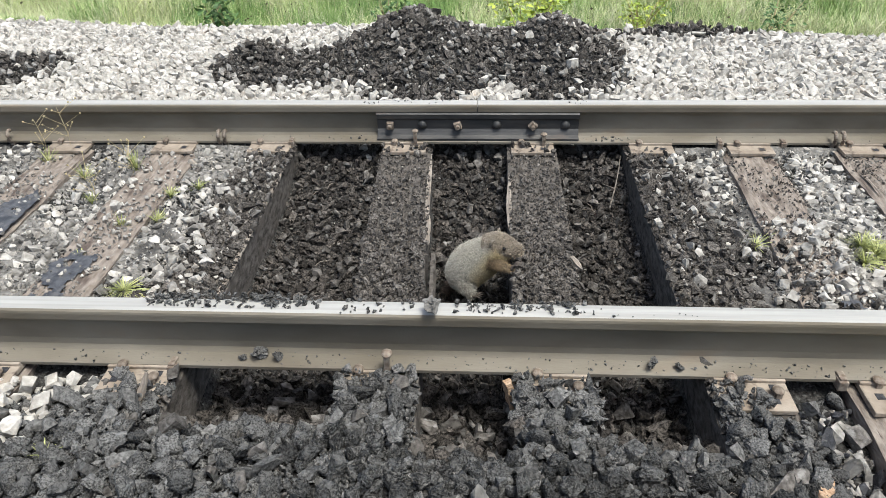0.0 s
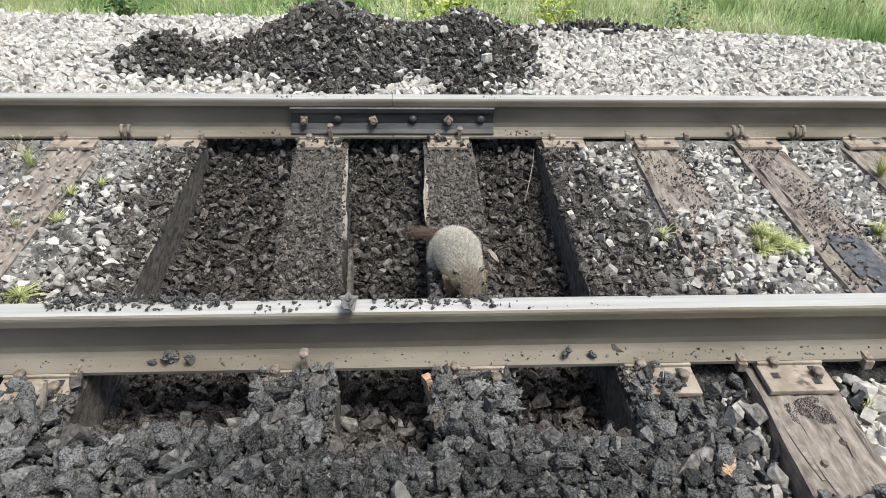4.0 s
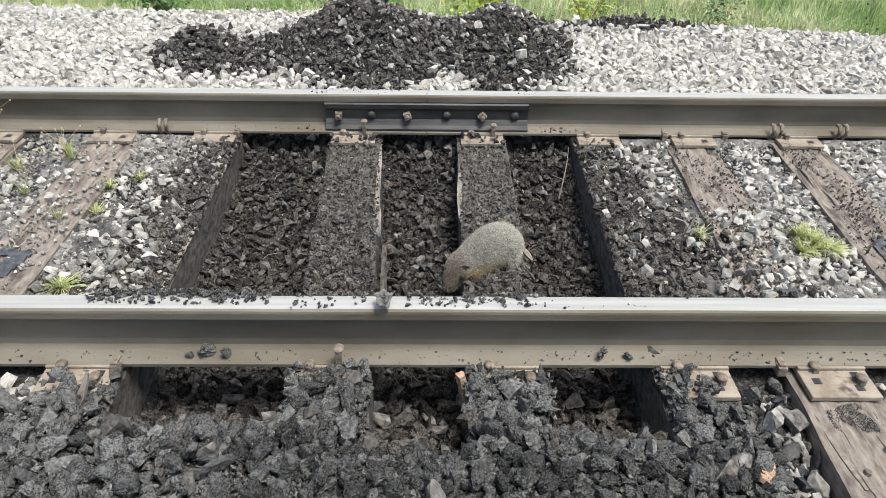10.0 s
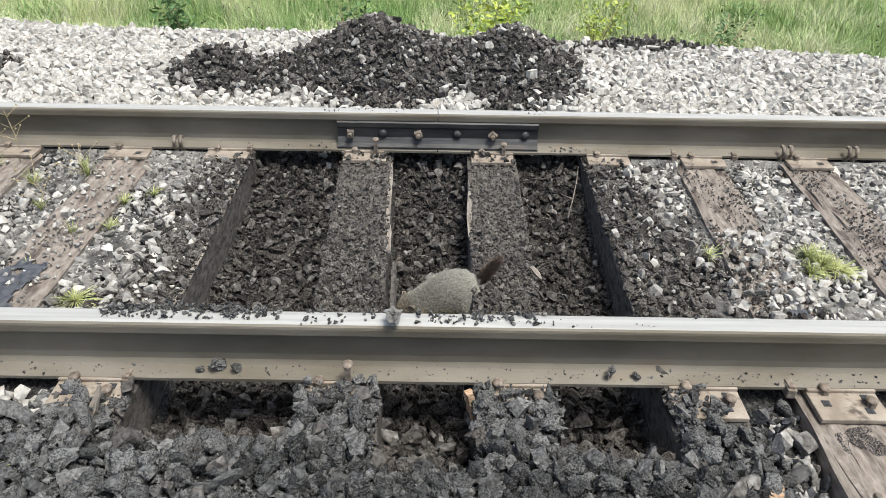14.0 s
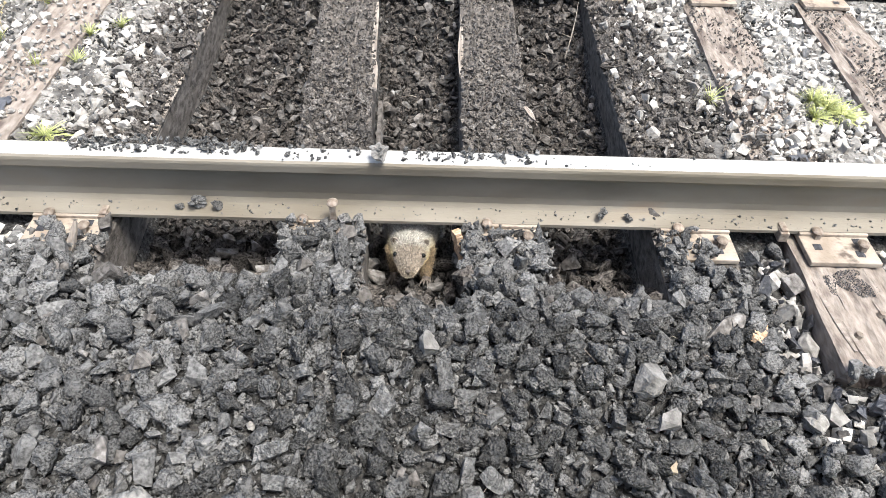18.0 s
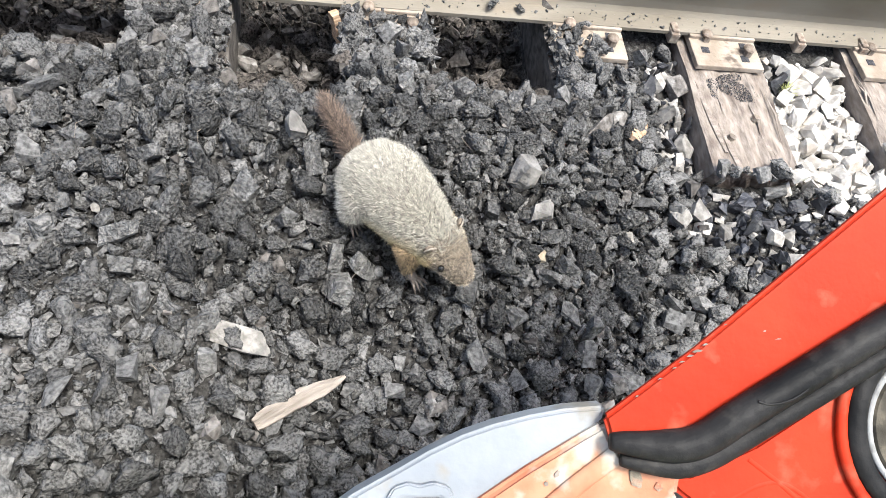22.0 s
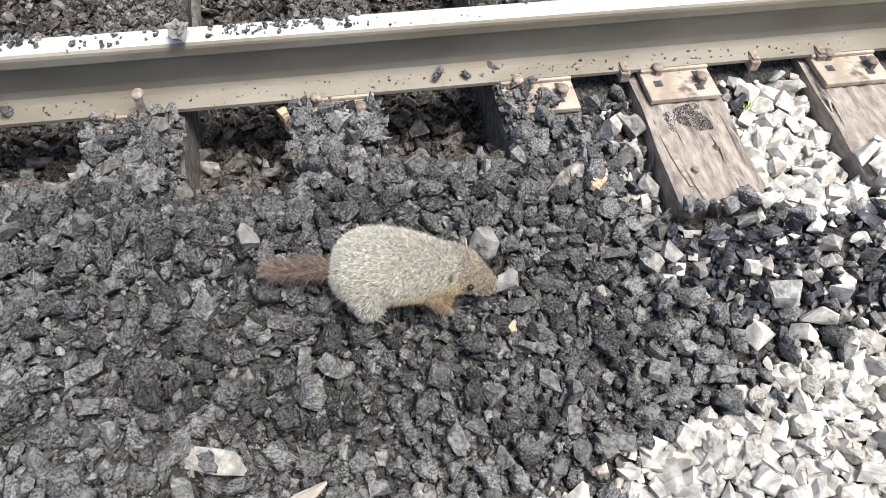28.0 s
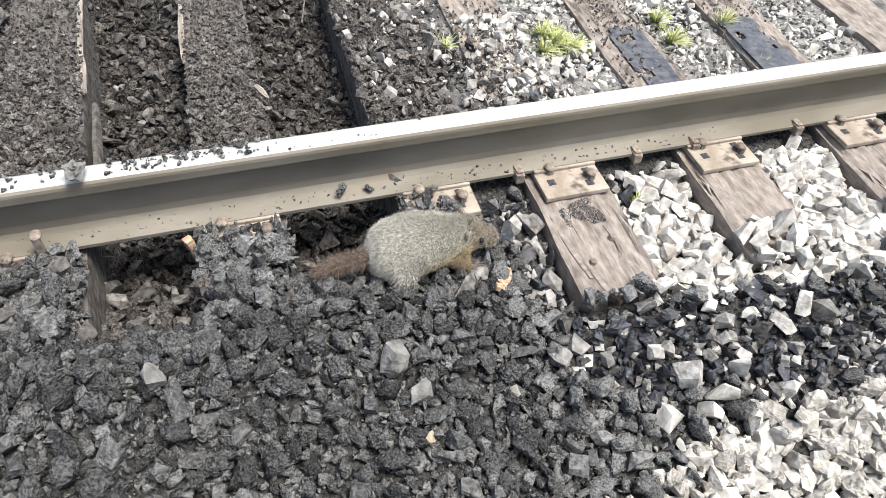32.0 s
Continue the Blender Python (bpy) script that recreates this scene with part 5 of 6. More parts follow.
F_EYE = mat("black_eye", (0.005, 0.005, 0.005), (0.01, 0.009, 0.008), 20, 0.1, bump=0)


def loft(stations, sides=20):
    """Soft body through stations (x, centre z, half width, half height)."""
    bm = bmesh.new()
    rings = []
    for x, cz, w, h in stations:
        rings.append([bm.verts.new((x, w * math.cos(2 * math.pi * k / sides), cz + h * math.sin(2 * math.pi * k / sides))) for k in range(sides)])
    for a, b in zip(rings, rings[1:]):
        for k in range(sides):
            bm.faces.new((a[k], a[(k + 1) % sides], b[(k + 1) % sides], b[k]))
    bm.faces.new(rings[0][::-1])
    bm.faces.new(rings[-1])
    bmesh.ops.subdivide_edges(bm, edges=bm.edges[:], cuts=1, smooth=1.0, use_grid_fill=True)
    bmesh.ops.recalc_face_normals(bm, faces=bm.faces)
    return bm


def fur(parent, count, length, back, material, width=0.0011, seed=1):
    """Thin tapering hairs over the parent's surface, combed towards its tail."""
    me = parent.data
    me.calc_loop_triangles()
    co = np.array([v.co[:] for v in me.vertices])
    nv = np.array([v.normal[:] for v in me.vertices])
    tri = np.array([t.vertices[:] for t in me.loop_triangles])
    area = np.array([t.area for t in me.loop_triangles])
    r = np.random.default_rng(seed)
    pick = r.choice(len(tri), count, p=area / area.sum())
    w = r.dirichlet((1, 1, 1), count)
    p = (co[tri[pick]] * w[..., None]).sum(1)
    n = (nv[tri[pick]] * w[..., None]).sum(1)
    n /= np.linalg.norm(n, axis=1)[:, None] + 1e-9
    comb = np.array(back) - n * (n @ np.array(back))[:, None]
    d = n * 0.50 + comb * 1.0 + r.normal(size=(count, 3)) * 0.34
    d /= np.linalg.norm(d, axis=1)[:, None]
    side = np.cross(d, n + 0.3 * r.normal(size=(count, 3)))
    side /= np.linalg.norm(side, axis=1)[:, None] + 1e-9
    ln = length * r.uniform(0.6, 1.25, count)[:, None]
    hw = width * r.uniform(0.7, 1.3, count)[:, None]
    v = np.stack([p - side * hw - n * 0.002, p + side * hw - n * 0.002, p + d * ln], 1).reshape(-1, 3)
    ob = new("fur", raw_mesh("fur", v, np.arange(count * 3).reshape(-1, 3), material))
    ob.parent = parent
    return tagged(ob, "", kind="stuff")


def paw(e, name, side, knots, radii, seed):
    """Furry leg through its knots; its dark paw carries four clawed toes."""
    bm = bmesh.new()
    tube(bm, knots, radii, 14)
    leg = part(name, bm, F_UNDERHEAD if name == "front_leg" else F_UNDER, e, "", True)
    fur(leg, 9000, 0.016, (-0.3, 0, -0.9), F_LEG if name == "front_leg" else F_THIGH, 0.0006, seed=seed)
    foot = knots[-1]
    bm = bmesh.new()
    bmesh.ops.create_uvsphere(bm, u_segments=10, v_segments=6, radius=0.015, matrix=Matrix.Translation((foot[0] + 0.008, foot[1], 0.009)) @ Matrix.Diagonal((1.3, 0.85, 0.55, 1)))
    for k in range(4):
        a = (k - 1.5) * 0.3
        tube(bm, [(foot[0] + 0.014, foot[1] + math.sin(a) * 0.012, 0.009), (foot[0] + 0.032, foot[1] + math.sin(a) * 0.030, 0.010), (foot[0] + 0.048, foot[1] + math.sin(a) * 0.044, 0.001)], [0.0045, 0.0038, 0.001], 6)
    part("paw", bm, F_SKIN, leg, "dark clawed paw", True)
    return leg


GROWN = 0.91


def groundhog():
    e = thing("groundhog", "young grizzled grey-brown groundhog with bushy tail", "groundhog")
    body = part("body", loft([(-0.167, 0.076, 0.016, 0.016), (-0.158, 0.080, 0.046, 0.044), (-0.140, 0.086, 0.070, 0.065), (-0.107, 0.090, 0.084, 0.076), (-0.060, 0.098, 0.085, 0.083), (-0.014, 0.100, 0.077, 0.080), (0.028, 0.099, 0.070, 0.072), (0.060, 0.100, 0.061, 0.062), (0.088, 0.104, 0.055, 0.056), (0.116, 0.108, 0.047, 0.047), (0.135, 0.110, 0.030, 0.030)]), F_UNDER, e, "", True)
    fur(body, 130000, 0.0135, (-1, 0, -0.35), F_BODY, 0.00045, seed=2)
    head = part("head", loft([(-0.060, -0.006, 0.042, 0.042), (-0.03, 0.0, 0.051, 0.048), (-0.005, 0.003, 0.053, 0.048), (0.02, 0.003, 0.049, 0.043), (0.042, -0.001, 0.041, 0.036), (0.060, -0.006, 0.033, 0.030), (0.074, -0.010, 0.028, 0.026), (0.086, -0.012, 0.021, 0.021), (0.094, -0.013, 0.009, 0.010)], 16), F_UNDERHEAD, e, "broad brown-faced head", True)
    head.location = (0.104, 0, 0.108)
    fur(head, 20000, 0.0075, (-1, 0, -0.15), F_HEAD, 0.0005, seed=3)
    for s in (-1, 1):
        bm = bmesh.new()
        bmesh.ops.create_uvsphere(bm, u_segments=12, v_segments=8, radius=0.0135, matrix=pose(-0.014, s * 0.045, 0.034, s * -35, 0, s * 25) @ Matrix.Diagonal((0.4, 0.9, 1.0, 1)))
        ear = part("ear", bm, F_UNDERHEAD, head, "small round ear with pale rim", True)
        bm = bmesh.new()
        rim = [pose(-0.009, s * 0.046, 0.034, s * -35, 0, s * 25) @ Vector((0, 0.0125 * math.cos(a), 0.0135 * math.sin(a))) for a in np.linspace(-0.4, 3.5, 14)]
        tube(bm, rim, [0.0022] * 14, 6)
        part("ear_rim", bm, F_CREAM, ear, "pale furred rim", True)
        bm = bmesh.new()
        bmesh.ops.create_uvsphere(bm, u_segments=10, v_segments=8, radius=0.0072, matrix=pose(0.033, s * 0.0435, 0.016))
        part("eye", bm, F_EYE, head, "black eye", True)
        bm = bmesh.new()
        bmesh.ops.create_uvsphere(bm, u_segments=10, v_segments=8, radius=0.015, matrix=pose(0.070, s * 0.013, -0.018) @ Matrix.Diagonal((1.1, 0.9, 0.85, 1)))
        part("muzzle", bm, F_CREAM, head, "pale grey muzzle", True)
    bm = bmesh.new()
    bmesh.ops.create_uvsphere(bm, u_segments=10, v_segments=8, radius=0.009, matrix=pose(0.092, 0, -0.006) @ Matrix.Diagonal((0.75, 1, 0.8, 1)))
    part("nose", bm, F_SKIN, head, "dark nose", True)
    tail = part("tail", loft([(0.015, 0, 0.013, 0.011), (-0.03, 0.002, 0.012, 0.010), (-0.075, 0.003, 0.014, 0.011), (-0.12, 0.001, 0.012, 0.009), (-0.145, 0, 0.004, 0.004)], 12), F_TAIL, e, "bushy dark red-brown tail", True)
    tail.location = (-0.158, 0, 0.076)
    fur(tail, 9000, 0.030, (-1, 0, 0), F_TAIL, 0.0007, seed=4)
    legs = [paw(e, "front_leg", s, [(0.060, s * 0.036, 0.085), (0.076, s * 0.048, 0.044), (0.094, s * 0.052, 0.006)], [0.034, 0.018, 0.009], 10 + s) for s in (-1, 1)]
    legs += [paw(e, "hind_leg", s, [(-0.092, s * 0.044, 0.086), (-0.080, s * 0.070, 0.046), (-0.084, s * 0.076, 0.004)], [0.050, 0.032, 0.013], 20 + s) for s in (-1, 1)]
    for ob in e.children_recursive:
        ob.data.transform(Matrix.Scale(GROWN, 4))
        ob.location *= GROWN
    return e, head, tail, legs


hog, hog_head, hog_tail, hog_legs = groundhog()


# ---- the machine's corner, a hand's reach before the camera ----
M_RED = mat("red_machine_paint", (0.31, 0.019, 0.006), (0.37, 0.028, 0.009), 7, 0.55, bump=0.08, bump_scale=70, spots=((0.32, 0.085, 0.048), 22, 0.58, 0.78), detail=9.0)
M_FADE = mat("worn_orange_paint", (0.36, 0.085, 0.042), (0.38, 0.215, 0.130), 11, 0.5, bump=0.15, bump_scale=80, spots=((0.37, 0.335, 0.285), 16, 0.52, 0.62), detail=9.0)
M_GREY = mat("scuffed_grey_steel", (0.185, 0.199, 0.211), (0.262, 0.276, 0.288), 8, 0.5, 0.1, bump=0.1, bump_scale=90, spots=((0.215, 0.20, 0.172), 22, 0.56, 0.70), detail=10.0)
M_DECK = mat("dusty_deck_steel", (0.18, 0.18, 0.175), (0.28, 0.28, 0.27), 14, 0.7, 0.2, bump=0.2, bump_scale=90, spots=((0.12, 0.115, 0.11), 25, 0.58, 0.7))
M_RUBBER = mat("dusty_black_rubber", (0.007, 0.007, 0.007), (0.019, 0.0182, 0.0175), 26, 0.5, bump=0.35, bump_scale=110, spots=((0.050, 0.046, 0.040), 30, 0.60, 0.78), detail=9.0, depth=0.004)
M_MUD = mat("muddy_steel", (0.085, 0.078, 0.066), (0.19, 0.175, 0.15), 16, 0.9, bump=0.6, bump_scale=40, spots=((0.20, 0.185, 0.16), 24, 0.55, 0.68))
M_SCUFF = mat("rubbed_white_paint", (0.27, 0.245, 0.215), (0.40, 0.385, 0.36), 40, 0.7, bump=0.2, bump_scale=120, spots=((0.40, 0.20, 0.13), 50, 0.54, 0.62), detail=10.0)
M_MUDPALE = mat("dried_mud", (0.15, 0.128, 0.094), (0.27, 0.24, 0.185), 30, 0.95, bump=0.6, bump_scale=90, spots=((0.36, 0.16, 0.10), 40, 0.56, 0.68), detail=9.0)
M_CUP = mat("dark_muddy_cup", (0.020, 0.018, 0.014), (0.065, 0.058, 0.045), 30, 0.8, bump=0.4, bump_scale=60, spots=((0.11, 0.095, 0.07), 30, 0.58, 0.72))
M_CHIP = mat("bare_chip", (0.14, 0.115, 0.095), (0.23, 0.20, 0.17), 60, 0.8, bump=0)
for painted in (M_RED, M_FADE, M_GREY, M_RUBBER):
    painted.node_tree.nodes["Principled BSDF"].inputs["Specular IOR Level"].default_value = 0.10
U = 0.594  # millimetres of one drawing unit


def slab(outline, w0, w1, bevel=0.004):
    """A plate of that outline between two depths, edges rounded."""
    bm = bmesh.new()
    k = U / 1000
    lo = [bm.verts.new((u * k, v * k, w0)) for u, v in outline]
    hi = [bm.verts.new((u * k, v * k, w1)) for u, v in outline]
    n = len(outline)
    bm.faces.new(hi)
    bm.faces.new(lo[::-1])
    for i in range(n):
        bm.faces.new((lo[i], lo[(i + 1) % n], hi[(i + 1) % n], hi[i]))
    bmesh.ops.recalc_face_normals(bm, faces=bm.faces)
    if bevel:
        bmesh.ops.bevel(bm, geom=[e for e in bm.edges if e.calc_face_angle(0) > 0.35], offset=bevel, segments=3, affect="EDGES")
    return bm


def rope(path, r, flat=1.0, w=0.0, taper=False):
    """A round bar along a smoothed path of drawing units."""
    k = U / 1000
    pts = [Vector((u * k, v * k, d + w)) for u, v, d in path]
    for _ in range(3):
        q = [pts[0]]
        for a, b in zip(pts, pts[1:]):
            q += [a * 0.75 + b * 0.25, a * 0.25 + b * 0.75]
        pts = q + [pts[-1]]
    bm = bmesh.new()
    tube(bm, pts, [r * (min(1.0, 0.45 + 2.2 * i / len(pts)) if taper else 1.0) for i in range(len(pts))], 14, flat)
    return bm


def machine():
    e = thing("machine", "red track machine corner with black rubber seal and grey fender", "machine")
    part("pillar", slab([(-4, 6), (60, 54), (150, 122), (450, 372), (1000, 830), (1000, 560), (450, 150), (175, 0), (120, -35), (8, -35)], -0.009, 0.004, 0.004), M_RED, e, "bright red painted post")
    for k, (u, v, du, dv) in enumerate(((138, 108, 6, 3), (150, 116, 9, 4), (163, 127, 5, 3), (112, 88, 4, 2), (285, 137, 6, 2), (88, 70, 4, 2), (50, 41, 3, 2), (230, 195, 4, 2), (124, 98, 5, 2), (196, 160, 3, 2), (262, 150, 3, 2))):
        c = [(u - du, v - 2), (u - du * 0.2, v + dv * 0.6), (u + du * 0.5, v + dv * 0.5), (u + du, v + dv * 0.1), (u + du * 0.3, v - dv * 0.5), (u - du * 0.5, v - dv * 0.7)]
        part("paint_chip", slab(c, 0.0035, 0.0042, 0), M_CHIP, e, "bare chip in the paint")
    seal = part("rubber_seal", rope([(2, -30, 0.012), (100, -38, 0.014), (150, -30, 0.014), (210, 12, 0.014), (450, 160, 0.014), (1000, 500, 0.014)], 0.0165, taper=True), M_RUBBER, e, "dusty black rubber seal", True)
    part("seal_lip", rope([(22, -62, 0.006), (110, -74, 0.008), (165, -60, 0.008), (230, -20, 0.008), (460, 118, 0.008), (1010, 455, 0.008)], 0.0125, taper=True), M_RUBBER, seal, "", True)
    bm = rope([(232, 42, 0.0285), (250, 36, 0.0295), (285, 44, 0.0295), (312, 62, 0.0285)], 0.0016)
    part("torn_edge", bm, M_RUBBER, seal, "torn curl of rubber", True)
    bm = slab([(12, -50), (150, -95), (260, -45), (470, 92), (1010, 430), (1010, -420), (420, -420), (300, -280), (215, -192), (130, -128), (110, -105), (60, -130)], -0.045, -0.014, 0.005)
    panel = part("panel", bm, M_RED, e, "red pressed panel with a bolt and round port")
    for path in (([(250, -70, -0.0148), (330, -130, -0.0148), (420, -230, -0.0148), (520, -330, -0.0148)]), ([(200, -150, -0.0152), (290, -100, -0.0150), (350, -130, -0.0150), (430, -220, -0.0150)])):
        part("crease", rope(path, 0.0028, 0.6), M_RED, panel, "pressed crease", True)
    bm = bmesh.new()
    k = U / 1000
    bmesh.ops.create_cone(bm, cap_ends=True, segments=18, radius1=0.0105, radius2=0.0095, depth=0.003, matrix=Matrix.Translation((267 * k, -152 * k, -0.012)))
    bmesh.ops.create_cone(bm, cap_ends=True, segments=6, radius1=0.0060, radius2=0.0055, depth=0.004, matrix=Matrix.Translation((267 * k, -152 * k, -0.0095)))
    part("bolt", bm, M_SPIKE, panel, "dull steel bolt")
    for rr, ww, material, name in ((0.073, 0.006, M_RED, "port_rim"), (0.060, 0.011, M_RUBBER, "port_ring"), (0.0475, 0.0035, M_DECK, "port_bezel")):
        bm = bmesh.new()
        pts = [(540 * k + rr * 1.1 * math.cos(a), -10 * k + rr * 1.4 * math.sin(a), -0.010) for a in np.linspace(0, 2 * math.pi, 40)]
        tube(bm, pts, [ww] * 40, 10, 0.8, False)
        part(name, bm, material, panel, {"port_ring": "round rubber ring", "port_rim": "worn painted rim", "port_bezel": "scratched pale metal ring"}[name], True)
    bm = bmesh.new()
    bmesh.ops.create_cone(bm, cap_ends=True, segments=32, radius1=0.050, radius2=0.042, depth=0.012, matrix=Matrix.Translation((540 * k, -10 * k, -0.014)) @ Matrix.Diagonal((1.1, 1.4, 1, 1)))
    part("port_lens", bm, M_CUP, panel, "muddy dark cup in the port")
    bm = slab([(2, -6), (-40, -30), (-130, -85), (-240, -160), (-420, -300), (-560, -430), (-250, -430), (-100, -264), (-15, -194), (60, -160), (125, -134), (132, -90), (20, -45)], -0.030, -0.006, 0.006)
    arm = part("arm", bm, M_FADE, e, "worn orange-red pressed arm, paint rubbed pale")
    part("arm_ridge", rope([(20, -60, -0.004), (-60, -120, -0.004), (-150, -200, -0.004), (-260, -310, -0.004)], 0.010, 0.5), M_FADE, arm, "", True)
    part("arm_lip", rope([(122, -131, -0.010), (60, -157, -0.009), (-15, -191, -0.009), (-100, -261, -0.009)], 0.005), M_FADE, arm, "", True)
    for k, (u, v, l, w, turn, material, note) in enumerate(((-62, -132, 92, 11, 41, M_SCUFF, "white scuff where the paint is worn off"), (-120, -196, 70, 9, 43, M_SCUFF, "white scuff where the paint is worn off"), (-20, -92, 30, 4, 38, M_SCUFF, "white scuff where the paint is worn off"), (-78, -92, 13, 4, 60, M_CHIP, "bare chip in the paint"), (-96, -108, 8, 4, 20, M_CHIP, "bare chip in the paint"), (-150, -150, 7, 3, 50, M_CHIP, "bare chip in the paint"), (54, -98, 24, 19, 20, M_MUDPALE, "dried pale mud in the fold"), (92, -112, 16, 8, 10, M_MUDPALE, "dried pale mud in the fold"))):
        ring = [(u + math.cos(radians(turn)) * l / 2 * math.cos(a) * f - math.sin(radians(turn)) * w * math.sin(a) * f, v + math.sin(radians(turn)) * l / 2 * math.cos(a) * f + math.cos(radians(turn)) * w * math.sin(a) * f) for a, f in ((i * 0.449, 0.88 + 0.12 * math.sin(i * 2.1 + k * 1.7)) for i in range(14))]
        part("scuff" if material is M_SCUFF else "paint_chip" if material is M_CHIP else "mud_patch", slab(ring, -0.0068, -0.0042, 0), material, arm, note)
    bm = slab([(10, 17), (-60, 11), (-118, 0), (-180, -16), (-234, -35), (-290, -62), (-338, -90), (-418, -135), (-520, -210), (-640, -320), (-640, -430), (-380, -430), (-240, -200), (-118, -88), (0, -14)], -0.050, -0.018, 0.004)
    fender = part("fender", bm, M_GREY, e, "pale grey steel fender curved round the corner")
    for cu, cv in ((-305, -125), (-450, -168)):
        # worn cast tread: a bent bar with notched ends, a dark hollow painted below
        top = [(cu - 56, cv - 14), (cu - 44, cv + 6), (cu - 20, cv + 14), (cu, cv + 9), (cu + 22, cv + 15), (cu + 48, cv + 8), (cu + 58, cv - 10)]
        low = [(cu + 44, cv - 16), (cu + 34, cv - 8), (cu, cv - 10), (cu - 30, cv - 8), (cu - 42, cv - 20)]
        tread = part("tread", slab(top + low, -0.022, -0.010, 0.002), M_GREY, fender, "raised worn tread bar")
        # flat dark slab: the hollow's shade is put into its colour
        part("slot_dark", slab([(cu - 28, cv - 16), (cu, cv - 14), (cu + 32, cv - 14), (cu + 26, cv - 24), (cu - 22, cv - 26)], -0.019, -0.0172, 0), M_MUD, tread, "dark patch painted for the hollow under the bar")
    part("inner_plate", slab([(-120, -200), (40, -120), (110, -92), (220, -92), (330, -180), (330, -500), (-120, -500)], -0.10, -0.085, 0.004), M_MUD, e, "muddy grey plate behind the arm")
    return e


truck = machine()
TRUCK0 = look((0.097, -1.525, 1.212), (0.382, -0.531, -0.5), 14.3)


def lower_deck():
    """The carriage under the swinging corner; it stands still. Only its deck edge is seen."""
    e = thing("machine_deck", "dusty grey steel deck edge of the standing carriage", "machine deck", pose(0.378, -1.323, 0.581) @ TRUCK0.to_3x3().to_4x4())
    part("deck_edge", slab([(-1500, -243), (-478, -173), (-300, -171), (-300, -321), (-1500, -371)], -0.10, -0.085, 0.004), M_DECK, e, "dusty grey deck edge")
    # Unseen block and ledge, added only to hold the deck edge up.
    bm = bmesh.new()
    box(bm, -0.5, 0.3, -2.3, -1.62, -0.45, 0.35, 0.02)
    box(bm, -0.5, 0.3, -1.66, -1.40, 0.28, 0.35, 0.01)
    bmesh.ops.transform(bm, matrix=e.matrix_basis.inverted(), verts=bm.verts)
    part("carriage", bm, M_DECK, e, "unseen grey block added to carry the deck edge")


lower_deck()


# ---- single clods and stones, parts of the bed ----
def lay_singles():
    kinds = {"dirt_clod": [raw_mesh("dirt_clod", v, f, M_CLODP, True) for v, f in LUMPS], "dark_stone": [raw_mesh("dark_stone", v, f, M_SHARDP) for v, f in SHARDS], "ballast_stone": [raw_mesh("ballast_stone", v, f, M_PALEP) for v, f in CHUNKS]}
    for name, places, sizes in SINGLES:
        for p, s in zip(places, sizes):
            ob = new(name, kinds[name][int(RNG.integers(0, len(kinds[name])))])
            ob.parent = bed
            ob.location, ob.scale = p, (s, s, s)
            ob.rotation_euler = RNG.uniform(0, 6.28, 3)


lay_singles()


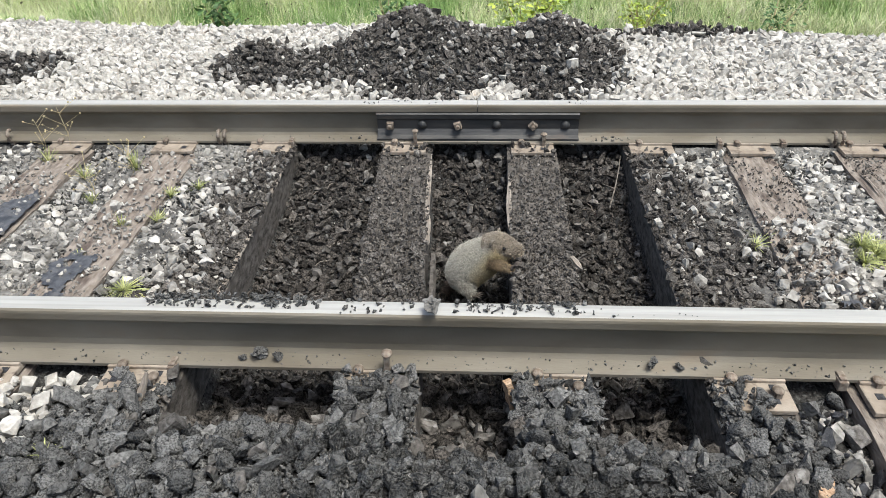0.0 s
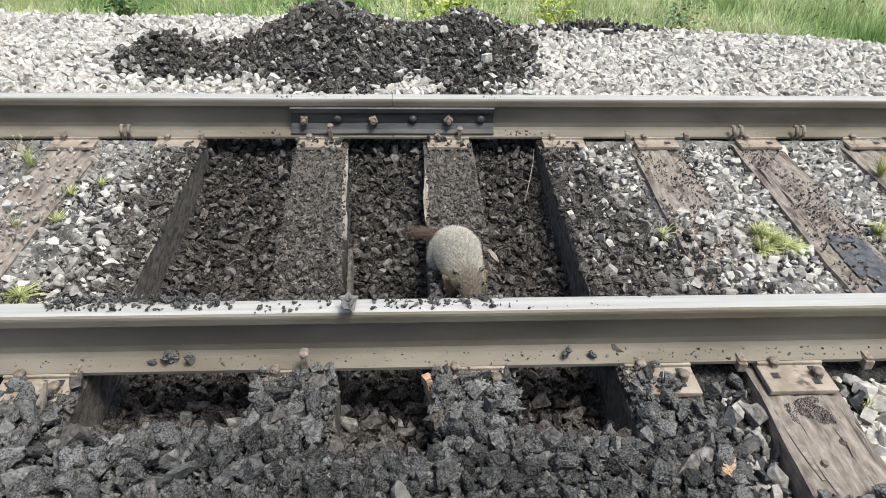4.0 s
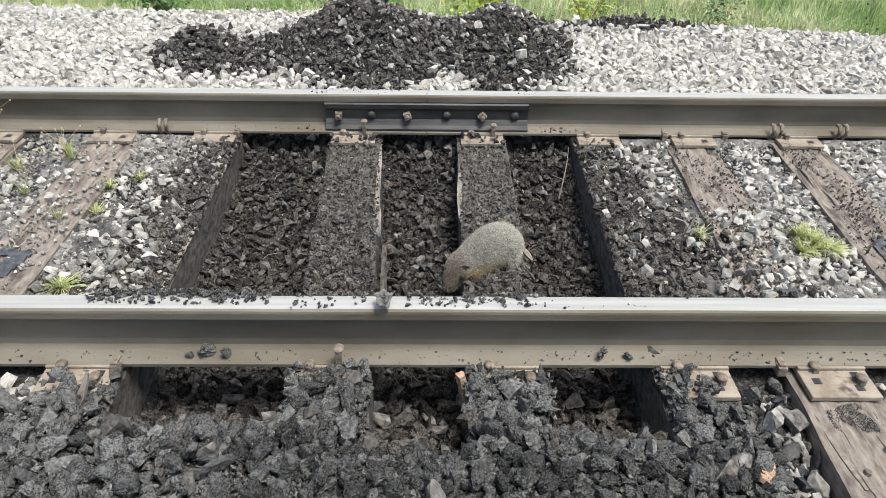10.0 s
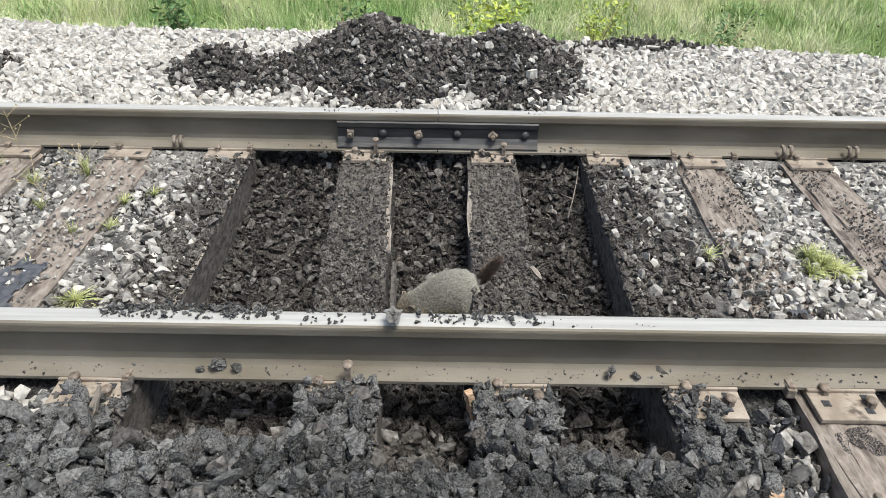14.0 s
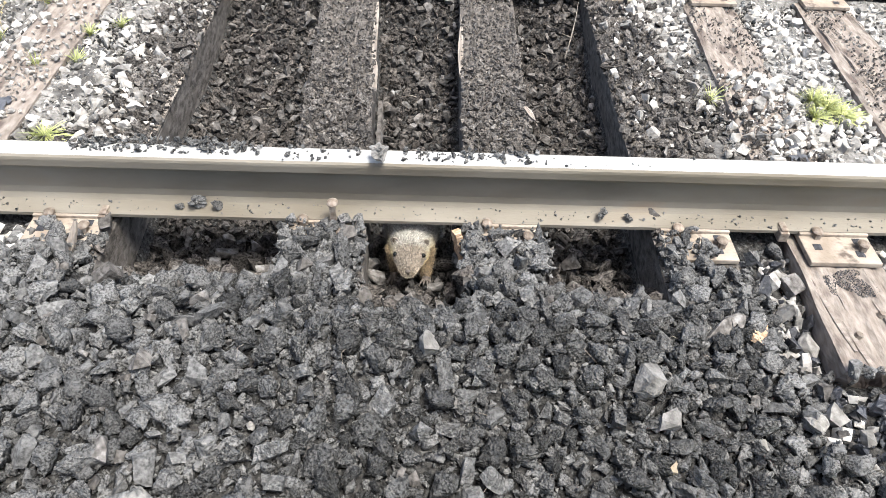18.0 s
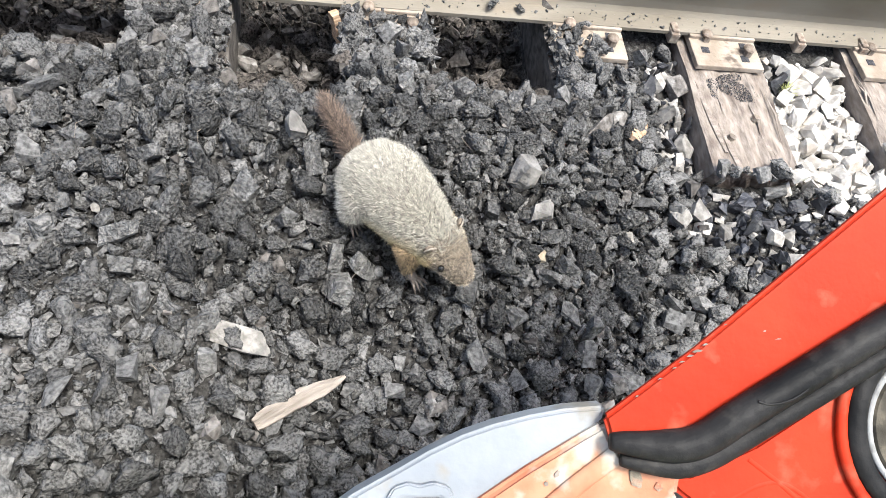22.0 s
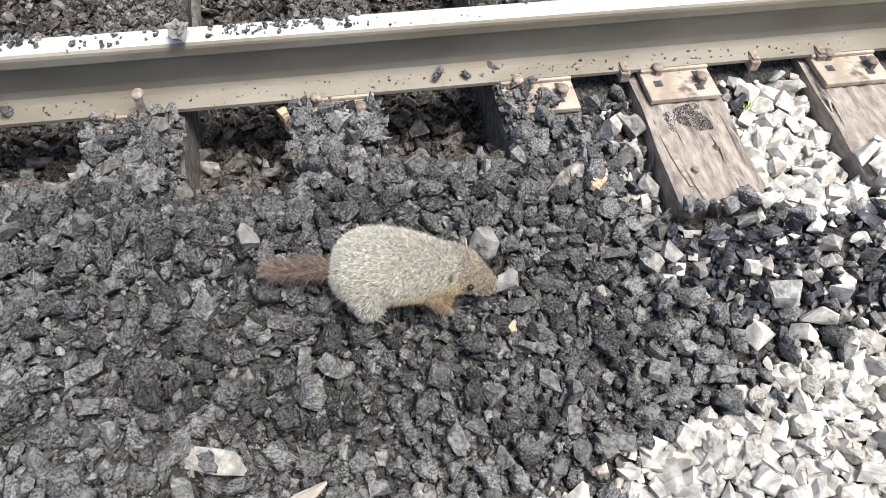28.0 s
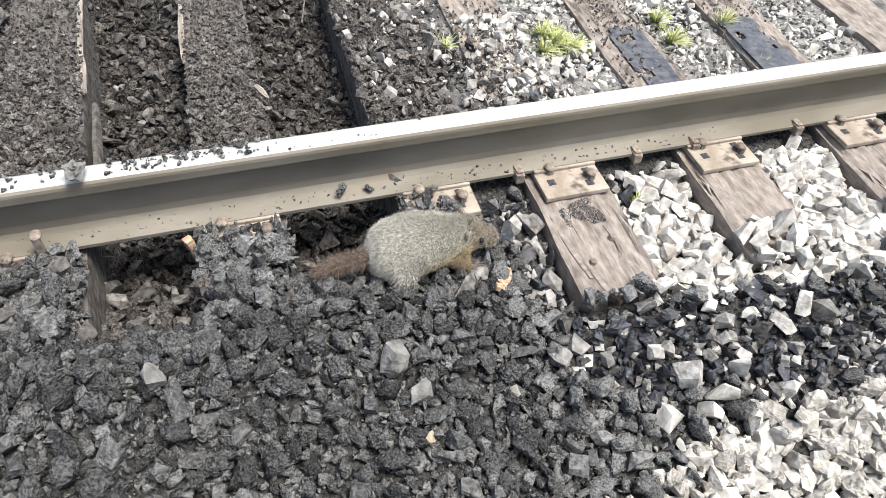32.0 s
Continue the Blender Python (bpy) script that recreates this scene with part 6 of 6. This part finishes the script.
# ---- what moves ----
HOG_ROWS = [
    (0, 0.084, 0.504, -0.06, -17, 42), (0.5, 0.106, 0.542, -0.064, -14, 43), (1, 0.182, 0.496, -0.033, -30, 19),
    (1.5, 0.266, 0.439, -0.003, -10, 5), (2, 0.276, 0.467, -0.023, -8, -5), (2.5, 0.274, 0.483, -0.03, -8, -14),
    (3, 0.262, 0.448, -0.026, 2, -13), (3.5, 0.196, 0.415, -0.003, -84, -5), (4, 0.23, 0.366, -0.003, -80, -5),
    (4.5, 0.26, 0.343, -0.003, -67, -5), (6.5, 0.245, 0.332, -0.003, -68, -4), (7, 0.24, 0.326, -0.003, -65, -5),
    (7.5, 0.269, 0.364, -0.003, -65, -5), (8, 0.23, 0.34, -0.003, -104, -5), (8.5, 0.176, 0.48, -0.045, -177, -25),
    (9, 0.195, 0.446, -0.038, -184, -13), (9.5, 0.168, 0.432, -0.057, -171, -29), (10, 0.215, 0.455, -0.04, -146, -16),
    (10.5, 0.176, 0.46, -0.059, -172, -26), (11, 0.19, 0.432, -0.057, -193, -29), (11.5, 0.14, 0.452, -0.071, -213, -23),
    (12, 0.102, 0.423, -0.082, -196, -35), (12.5, 0.083, 0.44, -0.1, -189, -38), (13, 0.039, 0.437, -0.119, -171, -26),
    (13.5, 0.046, 0.424, -0.126, -180, -24), (14.5, 0.03, 0.4, -0.13, -140, -15), (15.5, 0.015, 0.34, -0.165, -95, -6),
    (16, 0.04, 0.33, -0.175, -92, -5), (16.5, 0.03, 0.3, -0.185, -92, -5), (17, 0, 0.24, -0.2, -92, -3),
    (17.5, -0.04, 0.13, -0.215, -92, 0), (18, -0.02, -0.025, -0.165, -92, 5), (18.5, 0.011, -0.105, -0.125, -91, 8),
    (19, -0.018, -0.215, -0.075, -84, 14), (19.5, 0.02, -0.285, -0.03, -86, 18), (20, 0.03, -0.395, 0.02, -70, 22),
    (20.5, 0.116, -0.43, 0.035, -70, 6), (21, 0.150, -0.553, 0.056, -45, -10), (21.5, 0.226, -0.69, 0.056, -53, -18),
    (22, 0.238, -0.748, 0.046, -48, -13), (22.7, 0.249, -0.734, 0.051, -39, -13), (23, 0.247, -0.734, 0.051, -38, -13),
    (23.5, 0.242, -0.739, 0.047, -39, -13), (24, 0.234, -0.742, 0.044, -39, -13), (24.5, 0.238, -0.734, 0.044, -33, -13),
    (26.5, 0.264, -0.671, 0.062, -11, -11), (27, 0.266, -0.651, 0.063, 6, -4), (27.5, 0.307, -0.663, 0.055, 3, -5),
    (28, 0.333, -0.69, 0.047, -8, -8), (28.5, 0.301, -0.641, 0.064, 10, -1), (29, 0.296, -0.558, 0.058, 45, -2),
    (29.5, 0.324, -0.508, 0.087, 67, 2), (30, 0.405, -0.447, 0.082, 57, -4), (30.5, 0.482, -0.346, 0.053, 24, -8),
    (31, 0.516, -0.324, 0.038, 39, -9), (31.5, 0.572, -0.33, 0.027, 19, -5), (32, 0.665, -0.333, 0.017, 3, -5),
]
TRUCK_ROWS = [
    (21, 0.382, -1.336, 0.654, 0),
    (21.5, 0.363, -1.331, 0.621, 0),
    (22, 0.373, -1.316, 0.591, 0),
    (22.5, 0.376, -1.318, 0.581, 0),
    (23, 0.378, -1.323, 0.581, 0),
    (23.5, 0.381, -1.323, 0.581, -1),
    (24, 0.389, -1.312, 0.595, -3),
    (24.5, 0.421, -1.316, 0.608, -5),
    (26.5, 0.587, -1.355, 0.645, -13),
    (27, 0.608, -1.365, 0.668, -13),
    (28, 0.74, -1.47, 0.70, -14),
    (30, 0.78, -1.66, 0.62, -14),
    (32, 0.78, -1.78, 0.54, -14),
]

# turn to its left and nod down of the head; swing and lift of the tail
HEAD_ROWS = [(0, 0, 38), (0.5, 0, 36), (1, 5, 15), (1.5, 0, 0), (2.5, -8, 12), (3, -10, 20), (3.5, 0, 22), (4, 0, 22), (4.5, 10, 22), (7.5, 8, 24), (8, -20, 20), (8.5, -5, 18), (9, 0, 10), (10, 12, 20), (11.5, 0, 10), (13.5, 10, 12), (15.5, 0, 10), (17.5, 0, 0), (18, 0, -8), (19, 0, -14), (19.5, 0, -10), (20, 24, 10), (20.5, 5, 4), (21.5, 0, 8), (23, 8, 0), (24.5, 5, 5), (26.5, 18, 5), (27, 20, -5), (27.5, -10, 0), (28, -14, 10), (28.5, 10, 5), (29.5, -5, 0), (30, -8, 5), (31, 5, 8), (32, -10, 5)]
TAIL_ROWS = [(0, 0, -20), (1, 0, 0), (2, 0, 5), (3, 10, 10), (3.5, 55, 10), (4, 70, 8), (7.5, 62, 8), (8, 50, -10), (8.5, 75, -18), (11, 70, -15), (11.5, 30, 20), (12, 0, 52), (13.5, 0, 45), (15.5, -40, 10), (18, 0, 0), (20.5, -15, -10), (21, -35, 0), (21.5, -12, 8), (23, -8, 5), (24.5, 0, 5), (26.5, -15, 5), (27.5, 0, 0), (28.5, 5, -8), (29, -28, -6), (30, -14, -8), (31, 8, -10), (32, 0, -8)]
LEG_TOPS = ((0.060, -0.036, 0.085), (0.060, 0.036, 0.085), (-0.092, -0.042, 0.084), (-0.092, 0.042, 0.084))


def motions():
    walk(hog, [(t, pose(x, y, z) @ pose(0, 0, 0, 0, 0, yaw) @ pose(0, 0, 0, 0, -tip, 0)) for t, x, y, z, yaw, tip in HOG_ROWS])
    walk(hog_head, [(t, pose(0.104 * GROWN, 0, 0.108 * GROWN, 0, nod, turn)) for t, turn, nod in HEAD_ROWS])
    walk(hog_tail, [(t, pose(-0.158 * GROWN, 0, 0.076 * GROWN, 0, lift, swing)) for t, swing, lift in TAIL_ROWS])
    # walking spells: the legs swing in pairs
    spells = [(0.0, 2.0), (7.6, 9.4), (13.6, 15.4), (16.4, 21.8), (25.0, 27.2), (28.6, 32.0)]
    for k, (leg, top) in enumerate(zip(hog_legs, LEG_TOPS)):
        top = [c * GROWN for c in top]
        sign = 1 if k in (0, 3) else -1
        rows = []
        for i in range(81):
            t = i * 0.4
            going = any(a <= t <= b for a, b in spells)
            rows.append((t, pose(*top, 0, sign * (14 if i % 2 else -14) if going else 0, 0) @ pose(-top[0], -top[1], -top[2])))
        walk(leg, rows)
    turn = TRUCK0.to_3x3().to_4x4()
    still = [(0.0, *TRUCK_ROWS[0][1:]), (20.0, *TRUCK_ROWS[0][1:])]
    walk(truck, [(t, pose(x, y, z, 0, 0, a) @ turn) for t, x, y, z, a in still + TRUCK_ROWS])


motions()
